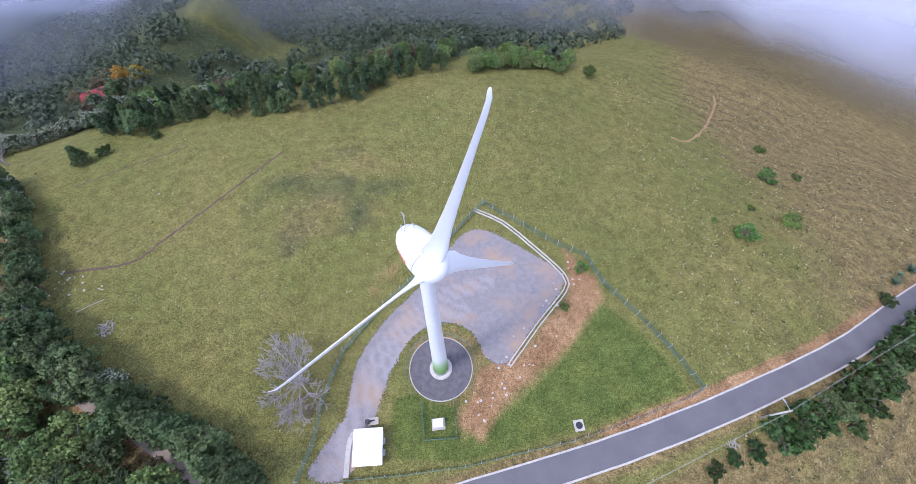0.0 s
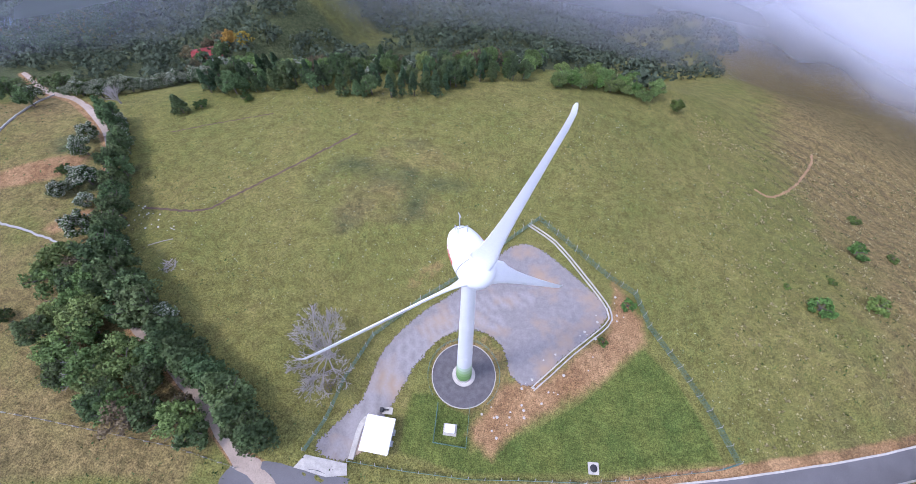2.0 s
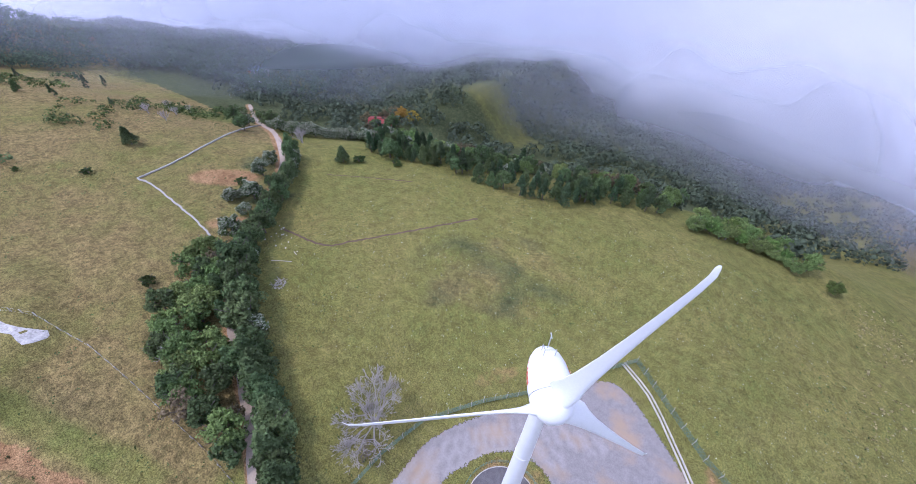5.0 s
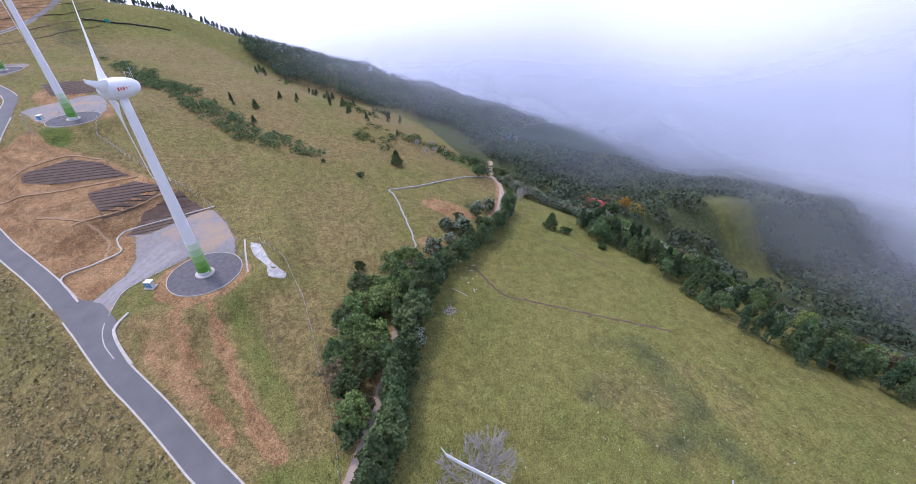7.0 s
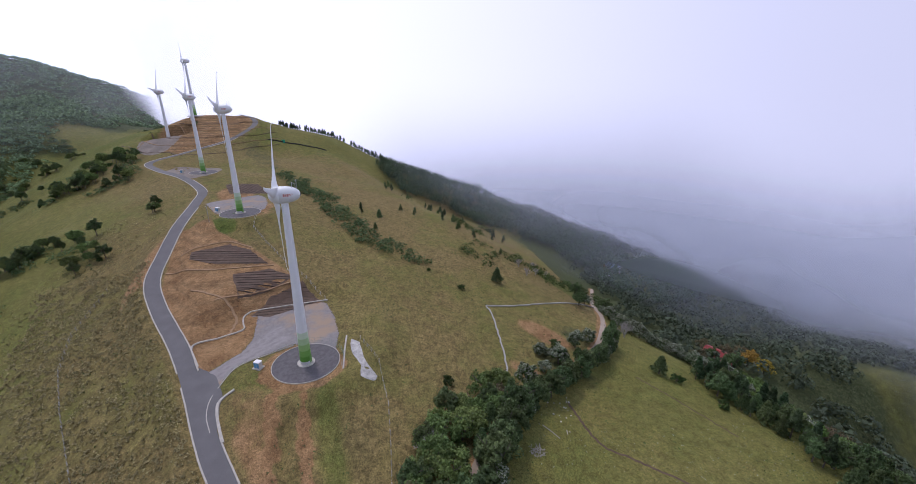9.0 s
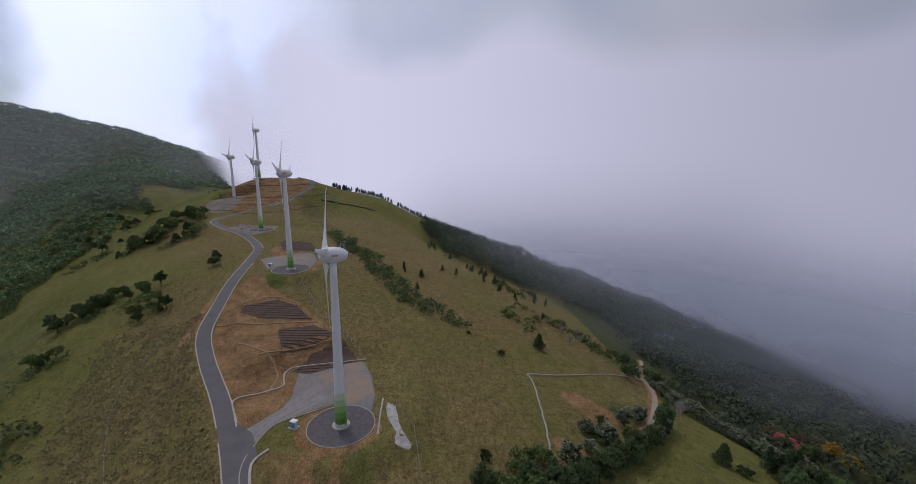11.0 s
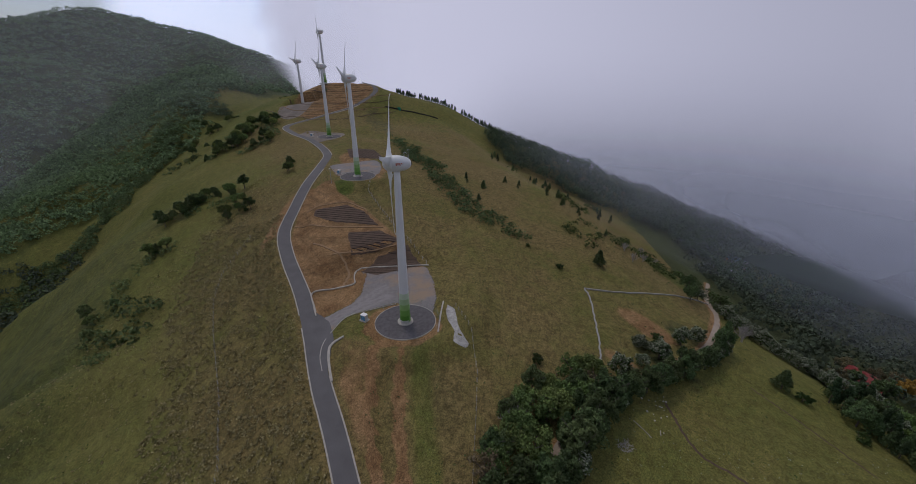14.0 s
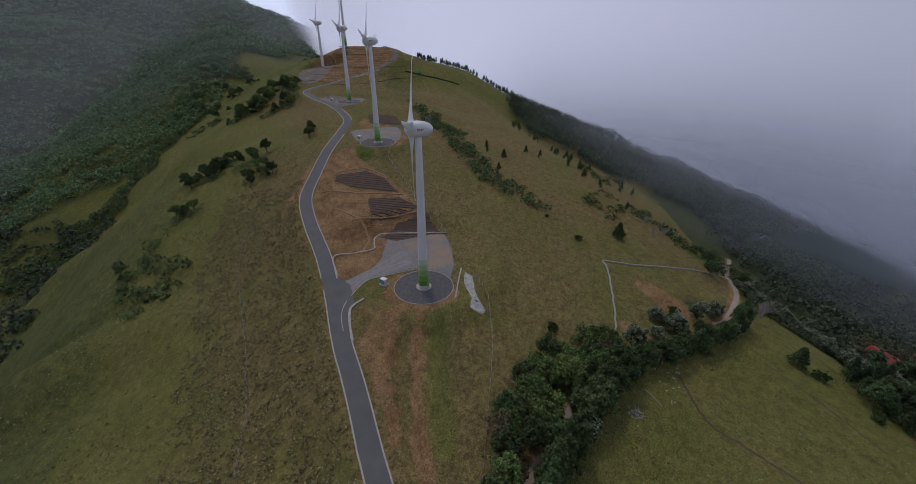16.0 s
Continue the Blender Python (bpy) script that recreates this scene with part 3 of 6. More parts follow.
    return tagged(ob, "grassy hillsides with dry, bare and wooded stretches", "ground", kind="structure")


make_ground()


def obj(name, bm, mat, parent=None, label="", category="", kind="", group="", smooth=False):
    me = bpy.data.meshes.new(name)
    if smooth:
        for f in bm.faces:
            f.smooth = True
    bm.to_mesh(me)
    bm.free()
    for one in (mat if isinstance(mat, (list, tuple)) else [mat]):
        me.materials.append(one)
    ob = new(name, me)
    if parent:
        ob.parent = parent
    return tagged(ob, label, category, group, kind)


def part(name, bm, mat, parent, label="", smooth=False):
    return obj(name, bm, mat, parent, label, smooth=smooth)


def thing(name, at, label, category, group="", turn=0.0):
    e = new(name)
    e.empty_display_size = 0.5
    e.matrix_world = pose(*at, 0, 0, turn)
    return tagged(e, label, category, group)


def box(bm, cx, cy, cz, sx, sy, sz, turn=0.0, bevel=0.0, m=None):
    mat = (m or Matrix()) @ Matrix.Translation((cx, cy, cz)) @ Matrix.Rotation(radians(turn), 4, "Z") @ Matrix.Diagonal((sx, sy, sz, 1))
    r = bmesh.ops.create_cube(bm, size=1.0, matrix=mat)
    if bevel:
        edges = list({e for v in r["verts"] for e in v.link_edges})
        bmesh.ops.bevel(bm, geom=edges, offset=bevel, segments=2, affect="EDGES")
    return bm


def lathe(bm, profile, n=28, m=None):
    """Turns (radius, height) pairs round z."""
    m = m or Matrix()
    rows = []
    for r, z in profile:
        rows.append([bm.verts.new(m @ Vector((r * math.cos(2 * math.pi * k / n), r * math.sin(2 * math.pi * k / n), z))) for k in range(n)] if r > 1e-4 else [bm.verts.new(m @ Vector((0, 0, z)))])
    for a, b in zip(rows, rows[1:]):
        for k in range(n):
            p = [a[k % len(a)], a[(k + 1) % len(a)], b[(k + 1) % len(b)], b[k % len(b)]]
            q = [v for i, v in enumerate(p) if v not in p[:i]]
            if len(q) > 2:
                bm.faces.new(q)
    return bm


def rod(bm, a, b, r, n=6, r2=None):
    a, b = Vector(a), Vector(b)
    q = (b - a).to_track_quat("Z", "Y").to_matrix().to_4x4()
    return lathe(bm, [(0, 0), (r, 0), (r2 or r, (b - a).length), (0, (b - a).length)], n, Matrix.Translation(a) @ q)


def ribbon(name, line, left, right, lift, mat, label, category, thick=0.0, kind="structure", wobble=0.0):
    """A strip along a line of (x, y, z): from left to right metres beside it, with a thickness where it stands proud."""
    bm = bmesh.new()
    line = np.array(line, float)
    tan = np.gradient(line[:, :2], axis=0)
    tan /= np.linalg.norm(tan, axis=1)[:, None] + 1e-9
    nor = np.stack([-tan[:, 1], tan[:, 0]], 1)
    rows = []
    for i, (p, n) in enumerate(zip(line, nor)):
        w = wobble * (random.random() - 0.5)
        l, r = p[:2] + n * (left + w), p[:2] + n * (right + w)
        z = p[2] + lift
        pts = [(l[0], l[1], z), (r[0], r[1], z)]
        if thick:
            pts = [(l[0], l[1], z - thick), (l[0], l[1], z), (r[0], r[1], z), (r[0], r[1], z - thick)]
        rows.append([bm.verts.new(q) for q in pts])
    for a, b in zip(rows, rows[1:]):
        for k in range(len(a) - 1):
            bm.faces.new((a[k], a[k + 1], b[k + 1], b[k]))
    if thick:
        bm.faces.new(rows[0])
        bm.faces.new(rows[-1][::-1])
    bmesh.ops.recalc_face_normals(bm, faces=bm.faces)
    return obj(name, bm, mat, None, label, category, kind)


def drape(name, outline, lift, mat, label, category, ragged=0.5, kind="structure", smooth=True, fine=3.0, ruts=()):
    """A sheet laid over the land within an outline."""
    pts = [(x, y, 0) for x, y in outline]
    if smooth:
        closed = smooth_line(pts + pts[:1], 1.6)[:-1]
    else:
        closed = np.array(pts, float)
    if not smooth:
        loop = np.vstack([closed, closed[:1]])
        closed = np.vstack([p + (q - p) * (np.arange(n) / n)[:, None] for p, q in zip(loop, loop[1:]) for n in [max(1, int(np.linalg.norm(q - p) / 1.5))]])
    rim = [(p[0] + ragged * (random.random() - 0.5), p[1] + ragged * (random.random() - 0.5)) for p in closed]
    lo, hi = np.min(rim, 0), np.max(rim, 0)
    gx, gy = (c.ravel() for c in np.meshgrid(np.arange(lo[0], hi[0], fine), np.arange(lo[1], hi[1], fine)))
    ok = inside(gx, gy, rim) & (near_line(gx, gy, [(*p, 0) for p in rim + rim[:1]])[0] > 0.35 * fine)
    flat = [Vector(p) for p in rim] + [Vector(p) for p in zip(gx[ok], gy[ok])]
    flat, _, faces, _, _, _ = delaunay_2d_cdt(flat, [(i, (i + 1) % len(rim)) for i in range(len(rim))], [], 1, 1e-4)
    bm = bmesh.new()
    vs = [bm.verts.new((p[0], p[1], 0)) for p in flat]
    for f in faces:
        bm.faces.new([vs[i] for i in f])
    xs = np.array([v.co[:] for v in bm.verts])
    for v, z in zip(bm.verts, land(xs[:, 0], xs[:, 1])):
        v.co.z = z + lift
    bmesh.ops.recalc_face_normals(bm, faces=bm.faces)
    if sum(f.normal.z for f in bm.faces) < 0:
        bmesh.ops.reverse_faces(bm, faces=bm.faces)
    ob = obj(name, bm, mat, None, label, category, kind)
    x, y = np.array([v.co[:2] for v in ob.data.vertices]).T
    d, _, _ = near_line(x, y, [tuple(p) for p in closed] + [tuple(closed[0])])
    ob.data.attributes.new("rim", "FLOAT", "POINT").data.foreach_set("value", np.clip(0.1 + d / 1.5, 0, 1).astype(np.float32))
    worn = np.zeros(len(x))
    for line in ruts:
        r, _, _ = near_line(x, y, [tuple(p) for p in smooth_line([(a, b, 0) for a, b in line], 1.0)])
        worn = np.maximum(worn, np.maximum(1 - step(0.3, 0.7, np.abs(r - 0.9)), 0.0))
    ob.data.attributes.new("rut", "FLOAT", "POINT").data.foreach_set("value", worn.astype(np.float32))
    return ob


def lay(points, lift=0.0, gap=2.0):
    """A smooth line over the land through (x, y) points."""
    line = smooth_line([(x, y, 0) for x, y in points], gap)
    line[:, 2] = land(line[:, 0], line[:, 1]) + lift
    return line


# the road with its low concrete kerbs
cut = ROAD_LINE[::1]
ribbon("road", cut, 2.2, -2.2, 0.10, M_ASPHALT, "grey asphalt road winding along the ridge", "road")
for side, gaps in ((1, ((-93, -90),)), (-1, ((-36, -17), (-91.5, -74), (-222, -200), (-330, -250)))):
    run = []
    for p in list(cut[2:-20]) + [None]:
        if p is not None and not any(a < p[0] < b for a, b in gaps):
            run.append(p)
        elif len(run) > 3:
            ribbon("kerb", run, side * 2.5, side * 2.17, 0.22, M_PALE, "pale concrete kerb along the road", "kerb", 0.4, "structure", 0.08)
            run = []
        else:
            run = []
ribbon("dirt_track", lay([(x, y) for x, y, _ in TRACK], 0.12), 1.4, -1.4, 0.0, M_TRACK, "pale dirt track between the hedge trees", "track", 0, "structure", 0.7)
# first turbine's yard
drape("gravel_yard", [(-22.2, 8.8), (-21.8, 19.1), (-17.4, 28.3), (-10.6, 37), (-3.2, 49.2), (2.8, 51.6), (12.2, 47), (20, 41.5), (20.4, 37), (13.6, 27.4), (8.2, 20), (3.6, 21), (0.6, 26), (-4.7, 27.6), (-10, 25), (-13.6, 18), (-15.4, 9.5), (-18.6, -0.8), (-26, -1.2), (-24.6, 5)], 0.07, M_YARD, "grey gravel crane yard and drive", "gravel yard", fine=1.1,
      ruts=([(-22, -1), (-20.5, 8), (-18.5, 18), (-13, 27), (-5, 34), (4, 38)], [(-20.8, 0), (-18.6, 10), (-15, 20), (-9, 28.5), (-1, 31)]))
drape("gate_ramp", [(-26.6, -2.1), (-19.7, -1.4), (-18.9, -3.0), (-22, -4.2), (-27.5, -4.4)], 0.16, M_PALE, "pale concrete ramp at the gate", "ramp", 0.1, smooth=False)
drape("junction", [(-18, -3.5), (-30, -4.6), (-38, -8), (-34, -15), (-20, -9)], 0.09, M_ASPHALT, "worn asphalt where the dirt track leaves the road", "road", 0.5)
drape("junction", [(-69, -43.6), (-75.5, -48), (-86, -51.5), (-92, -56), (-95, -61.5), (-86, -58), (-76, -51)], 0.13, M_ASPHALT, "worn asphalt where the drive leaves the road", "road", 0.3, smooth=False)
# second and third turbines' yards
drape("gravel_yard", [(-75, -48.6), (-79, -51.6), (-84.2, -53), (-89.9, -52.4), (-95.1, -50.6), (-99.3, -45.3), (-103.5, -40), (-99.5, -27.2), (-109.4, -28.2), (-119.9, -32), (-129.6, -37.2), (-126.5, -48), (-123.3, -57.6), (-119.3, -59.2), (-119, -56.4), (-112, -54.6), (-107.5, -53.2), (-101, -53.4), (-96, -56.4), (-92, -60.2), (-84, -57.2), (-75.5, -52)], 0.09, M_YARD, "grey gravel crane yard and drive", "gravel yard", 0.25, fine=1.1, smooth=False, ruts=([(-78, -51), (-88, -54), (-98, -50), (-107, -44)], [(-82, -54), (-92, -56.5), (-101, -51.5), (-112, -47)]))
drape("gravel_yard", [(-206, -113), (-192, -103), (-187, -98), (-184, -90), (-196, -80), (-222, -91), (-214, -106)], 0.09, M_YARD, "grey gravel crane yard", "gravel yard", fine=1.6)
drape("gravel_yard", [(-252, -146), (-266, -138), (-286, -142), (-284, -162), (-272, -170), (-258, -156)], 0.07, M_GRAVEL, "grey gravel crane yard", "gravel yard")
drape("gravel_yard", [(-325, -222), (-318, -200), (-340, -197), (-372, -208), (-370, -228), (-345, -228)], 0.07, M_GRAVEL, "grey gravel crane yard", "gravel yard")


def blade_mesh(reach):
    """One blade along +z from the hub's axis, x is the rotor's axis."""
    bm = bmesh.new()
    rows = []
    # distance from the axis, chord, thickness, twist
    for r, c, th, tw in ((0.9, 1.15, 1.1, 55), (1.5, 1.5, 1.05, 48), (2.2, 2.45, 0.8, 36), (3.0, 2.55, 0.65, 28), (4.2, 2.1, 0.52, 22), (6, 1.72, 0.42, 17), (9, 1.36, 0.32, 12), (12.5, 1.06, 0.24, 8), (16, 0.82, 0.16, 5), (19, 0.66, 0.11, 3), (20.4, 0.55, 0.08, 2), (20.9, 0.44, 0.07, 2), (21.1, 0.22, 0.06, 0)):
        bend = 0.35 * max(0, (r - 20.2) / 0.9)
        r = r if r < 2 else 2 + (r - 2) * reach
        row = []
        for k in range(14):
            a = 2 * math.pi * k / 14
            y = (math.cos(a) - (0.35 if r > 1.6 else 0)) * c / 2
            x = math.sin(a) * th / 2 * (0.55 + 0.45 * math.cos(a) if r > 1.6 else 1)
            t = radians(tw)
            row.append(bm.verts.new((x * math.cos(t) + y * math.sin(t) - bend, y * math.cos(t) - x * math.sin(t), r)))
        rows.append(row)
    for a, b in zip(rows, rows[1:]):
        for k in range(14):
            bm.faces.new((a[k], a[(k + 1) % 14], b[(k + 1) % 14], b[k]))
    bm.faces.new(rows[0][::-1])
    bm.faces.new(rows[-1])
    return bm


def turbine(at, turn, phase, label, hub=45.0, reach=1.0):
    t = thing("wind_turbine", at, label, "wind turbine", "turbines along the ridge")

    def radius(z):
        return 1.5 - 0.72 * (z / 43) ** 0.85

    bm = bmesh.new()
    lathe(bm, [(0, 0.1)] + [(radius(z), z) for z in np.linspace(0.1, hub - 1.6, 15)] + [(0, hub - 1.6)], 36)
    part("tower", bm, M_WHITE, t, "white tapered steel tower", True)
    for k, m in enumerate(M_BANDS):
        bm = bmesh.new()
        z0, z1 = (1.2 if k == 0 else 0.9) + 1.75 * k, 0.9 + 1.75 * (k + 1)
        lathe(bm, [(radius(z0) + 0.006, z0), (radius(z1) + 0.006, z1)], 36)
        part("green_band", bm, m, t, "painted green band fading upwards", True)
    for z in (15.5, 29.0):
        bm = bmesh.new()
        lathe(bm, [(radius(z), z - 0.06), (radius(z) + 0.03, z - 0.05), (radius(z) + 0.03, z + 0.05), (radius(z), z + 0.06)], 36)
        part("joint_ring", bm, M_WHITE, t, "", True)
    bm = bmesh.new()
    lathe(bm, [(1.5, 0.42), (2.1, 0.42), (2.2, 0.36), (2.2, -0.3)], 40)
    part("foundation_ring", bm, M_PALE, t, "pale round concrete plinth", True)
    bm = bmesh.new()
    box(bm, radius(1.5) - 0.02, 0, 1.6, 0.12, 0.9, 2.0, 0, 0.04, pose(0, 0, 0, 0, 0, turn + 150))
    part("door", bm, M_BANDS[1], t, "green steel door")
    tilt = pose(0, 0, hub, 0, 0, turn)
    lie = tilt @ pose(0, 0, 0, 0, 90, 0)
    bm = bmesh.new()
    lathe(bm, [(0, -3.6), (0.45, -3.5), (0.95, -3.18), (1.38, -2.6), (1.72, -1.7), (1.9, -0.6), (1.95, 0.3), (1.92, 0.95)], 36, lie)
    part("nacelle", bm, M_WHITE, t, "white egg-shaped nacelle", True)
    bm = bmesh.new()
    lathe(bm, [(1.82, 0.95), (1.92, 1.02), (1.86, 1.6), (1.66, 2.25), (1.32, 2.75), (0.88, 3.1), (0.42, 3.26), (0, 3.3)], 36, lie)
    spinner = part("spinner", bm, M_WHITE, t, "white rounded spinner", True)
    bm = bmesh.new()
    lathe(bm, [(0.3, -3.62), (0.36, -3.6), (0.36, -3.4), (0, -3.4)], 20, lie)
    part("tail_vent", bm, M_DARK, t, "dark round vent")
    bm = bmesh.new()
    rod(bm, (-1.9, -0.5, 1.3), (-1.9, -0.5, 2.6), 0.04)
    rod(bm, (-1.9, 0.5, 1.3), (-1.9, 0.5, 2.6), 0.04)
    rod(bm, (-1.9, -0.5, 2.6), (-1.9, 0.5, 2.6), 0.04)
    rod(bm, (-2.6, -0.5, 1.0), (-2.6, -0.5, 2.3), 0.04)
    rod(bm, (-2.6, -0.5, 2.3), (-1.9, -0.5, 2.6), 0.04)
    rod(bm, (-2.9, 0.1, 0.9), (-2.9, 0.1, 3.3), 0.05)
    rod(bm, (-3.2, 0.1, 3.2), (-2.6, 0.1, 3.2), 0.05)
    bmesh.ops.transform(bm, matrix=tilt, verts=bm.verts)
    part("wind_sensor_mast", bm, M_STEEL, t, "thin steel mast and rail on the nacelle")
    # faded lettering on the flanks, as plain bars
    for s in (-1, 1):
        bm = bmesh.new()
        for k in range(6):
            px = -0.1 - 0.42 * k
            rr = 1.93 - 0.02 * k * k
            box(bm, px, s * rr * math.cos(0.12), rr * math.sin(0.12), 0.27, 0.05, 0.62 - 0.12 * (k % 2), 0, 0, tilt)
        part("marking", bm, M_RED_MARK, t, "orange-red bars of lettering")
    for k in range(3):
        bm = blade_mesh(reach)
        bmesh.ops.transform(bm, matrix=tilt @ pose(1.9, 0, 0, phase + 120 * k, 0, 0), verts=bm.verts)
        bmesh.ops.recalc_face_normals(bm, faces=bm.faces)
        blade = part("blade", bm, M_WHITE, t, "long white rotor blade", True)
    return t


SITES = [(-4.7, 18.9, 0.0, -50, -18), (-95.4, -34.3, 10.1, -74, 46), (-189.0, -88.6, 24.3, -72, 45), (-271.9, -146.0, 27.4, -72, 44), (-362.7, -217.1, 29.4, -72, 38), (-399.0, -212.0, 0, -60, 18)]
for i, (x, y, z, turn, phase) in enumerate(SITES):
    z = z or height(x, y)
    turbine((x, y, z), turn, phase, "white three-bladed turbine with a green-banded tower foot", *((47.0, 0.87) if i == 0 else (45.0, 1.0)))
    r = (6.0, 8.4, 8.4, 8.0, 7.5, 6)[i]
    bm = bmesh.new()
    lathe(bm, [(2.2, 0.14), (r, 0.14), (r, 0.0)], 56, pose(x, y, z))
    obj("gravel_circle", bm, M_DARK_GRAVEL, None, "round bed of dark gravel under the turbine", "gravel bed", "structure")
    bm = bmesh.new()
    lathe(bm, [(r, 0.0), (r, 0.24), (r + 0.16, 0.24), (r + 0.16, -0.2)], 56, pose(x, y, z))
    obj("kerb_ring", bm, M_PALE, None, "thin pale kerb round the gravel", "kerb", "structure")


def fence(line, tall, gap, label, mat=None, wires=7, lean_top=False, thick=0.035, post=0.06, post_mat=None, name="fence"):
    """Posts and strained wires along a line of (x, y)."""
    mat = mat or M_FENCE
    pts = [(x, y, 0) for x, y in line]
    out = []
    for (ax, ay, _), (bx, by, _) in zip(pts, pts[1:]):
        n = max(1, round(math.hypot(bx - ax, by - ay) / gap))
        out += [(ax + (bx - ax) * k / n, ay + (by - ay) * k / n) for k in range(n)]
    out.append(pts[-1][:2])
    xs = np.array(out)
    zs = land(xs[:, 0], xs[:, 1])
    f = thing(name, (xs[0, 0], xs[0, 1], zs[0]), label, "fence")
    o = Vector((xs[0, 0], xs[0, 1], zs[0]))
    pm = bpy.data.meshes.new("post")
    bm = bmesh.new()
    rod(bm, (0, 0, -0.3), (0, 0, tall), post, 6)
    if lean_top:
        rod(bm, (0, 0, tall), (0.0, 0.35, tall + 0.35), post * 0.8, 5)
    bm.to_mesh(pm)
    bm.free()
    pm.materials.append(post_mat or mat)
    for (x, y), z in zip(out, zs):
        p = new("post", pm)
        p.parent = f
        p.location = Vector((x, y, z)) - o
        p.rotation_euler = (random.uniform(-0.04, 0.04), random.uniform(-0.04, 0.04), random.random() * 0.3)
    for k in range(wires):
        bm = bmesh.new()
        h = tall * (0.06 + 0.92 * k / max(1, wires - 1))
        for (a, za), (b, zb) in zip(zip(out, zs), zip(out[1:], zs[1:])):
            rod(bm, Vector((*a, za + h)) - o, Vector((*b, zb + h)) - o, thick, 3)
        part("wire", bm, mat, f)
    return f


YARD_FENCE = [(-26.9, -1.7), (-26.2, 4), (-26.2, 11.5), (-24.2, 21), (-17.7, 30.9), (-10.1, 40), (-3.9, 49.8), (2.2, 58.4), (11.8, 52.4), (19.4, 47.7), (25.3, 45.3), (28.6, 38.8), (34.7, 32.1), (40.1, 25.5), (45.2, 18.1), (41.9, 16.1), (29, 10.8), (19.9, 7.5), (9, 4.6), (0.9, 2.3), (-10.2, 0.3), (-19.5, -1.0)]
fence(YARD_FENCE, 2.0, 2.6, "green wire mesh fence round the turbine yard", wires=8, lean_top=True, thick=0.028, post_mat=M_POST)
fence([(-7.8, 12.6), (-6.6, 6.0), (-0.8, 6.8), (-2.0, 13.6)], 1.6, 1.6, "green wire fence round the small cabinet", wires=6, post=0.04)
ring = [(-4.7 + 6.9 * math.cos(a), 18.9 + 6.9 * math.sin(a)) for a in np.linspace(-0.6, 4.0, 22)]
fence(ring, 1.3, 1.7, "low green wire fence round the gravel bed", wires=4, post=0.035, thick=0.02)
ring = [(-95.4 + 9.6 * math.cos(a), -34.3 + 9.6 * math.sin(a)) for a in np.linspace(1.4, 4.2, 12)]
fence(ring, 1.6, 2.0, "low wire fence round the gravel bed", wires=4, post=0.035, thick=0.02, post_mat=M_POST)

# the channel drain round the first yard: two low concrete lips
DRAIN = [(0.2, 56.5), (7, 53.3), (14.4, 46.8), (19.3, 41.9), (20.9, 39.4), (20.4, 36.7), (14.7, 29.1), (8.5, 20.1)]
drain = thing("channel_drain", (8, 40, 0), "pale concrete drain along the gravel yard", "drain")
for off in (-0.35, 0.35):
    ln = lay(DRAIN, 0.0)
    r = ribbon("drain_lip", ln, off + 0.12, off - 0.12, 0.32, M_PALE, "", "", 0.4, "", 0.08)
    r.parent = drain
    r.matrix_parent_inverse = drain.matrix_world.inverted()
# the curved path of concrete beside the hut
ribbon("ramp_wall", lay([(-18.4, 6.9), (-19.6, 6.2), (-20.0, 4.5), (-19.8, 2), (-19.5, -0.6)], 0, 0.7), 0.45, -0.45, 0.25, M_PALE, "pale concrete edge beside the gravel drive", "kerb", 0.4)

# hut with a flat white roof
hut = thing("equipment_hut", (-16.1, 4.3, 0), "low hut with a flat white sheet roof", "hut", turn=7)
bm = bmesh.new()
box(bm, 0, 0, 1.3, 4.5, 5.2, 2.6)
part("walls", bm, M_WALL, hut)
bm = bmesh.new()
box(bm, 0, 0, 2.72, 5.1, 5.9, 0.22, 0, 0.05)
part("roof", bm, M_ROOF_WHITE, hut, "white sheet metal roof")
for k in range(6):
    bm = bmesh.new()
    box(bm, -2.1 + 0.84 * k, 0, 2.85, 0.05, 5.7, 0.04)
    part("roof_seam", bm, M_ROOF_WHITE, hut)
bm = bmesh.new()
box(bm, 0, -2.62, 1.05, 0.95, 0.08, 2.1, 0, 0.02)
part("door", bm, M_FENCE, hut, "green steel door")
for k in (-1, 1):
    bm = bmesh.new()
    box(bm, 2.5, 0.9 * k, 0.75, 0.45, 1.0, 0.9, 0, 0.04)
    part("cooling_unit", bm, M_STEEL, hut, "grey cooling unit at the wall")
skid = thing("pump_skid", (-16.6, 8.6, 0.0), "small machine on a pale concrete slab", "machine", turn=12)
bm = bmesh.new()
box(bm, 0.3, 0, 0.12, 1.9, 1.2, 0.3, 0, 0.03)
part("slab", bm, M_PALE, skid)
bm = bmesh.new()
box(bm, -0.7, 0, 0.6, 0.7, 0.8, 0.7, 0, 0.06)
rod(bm, (-0.5, 0, 0.7), (0.6, 0.1, 0.55), 0.13)
part("motor", bm, M_DARK, skid, "dark motor")


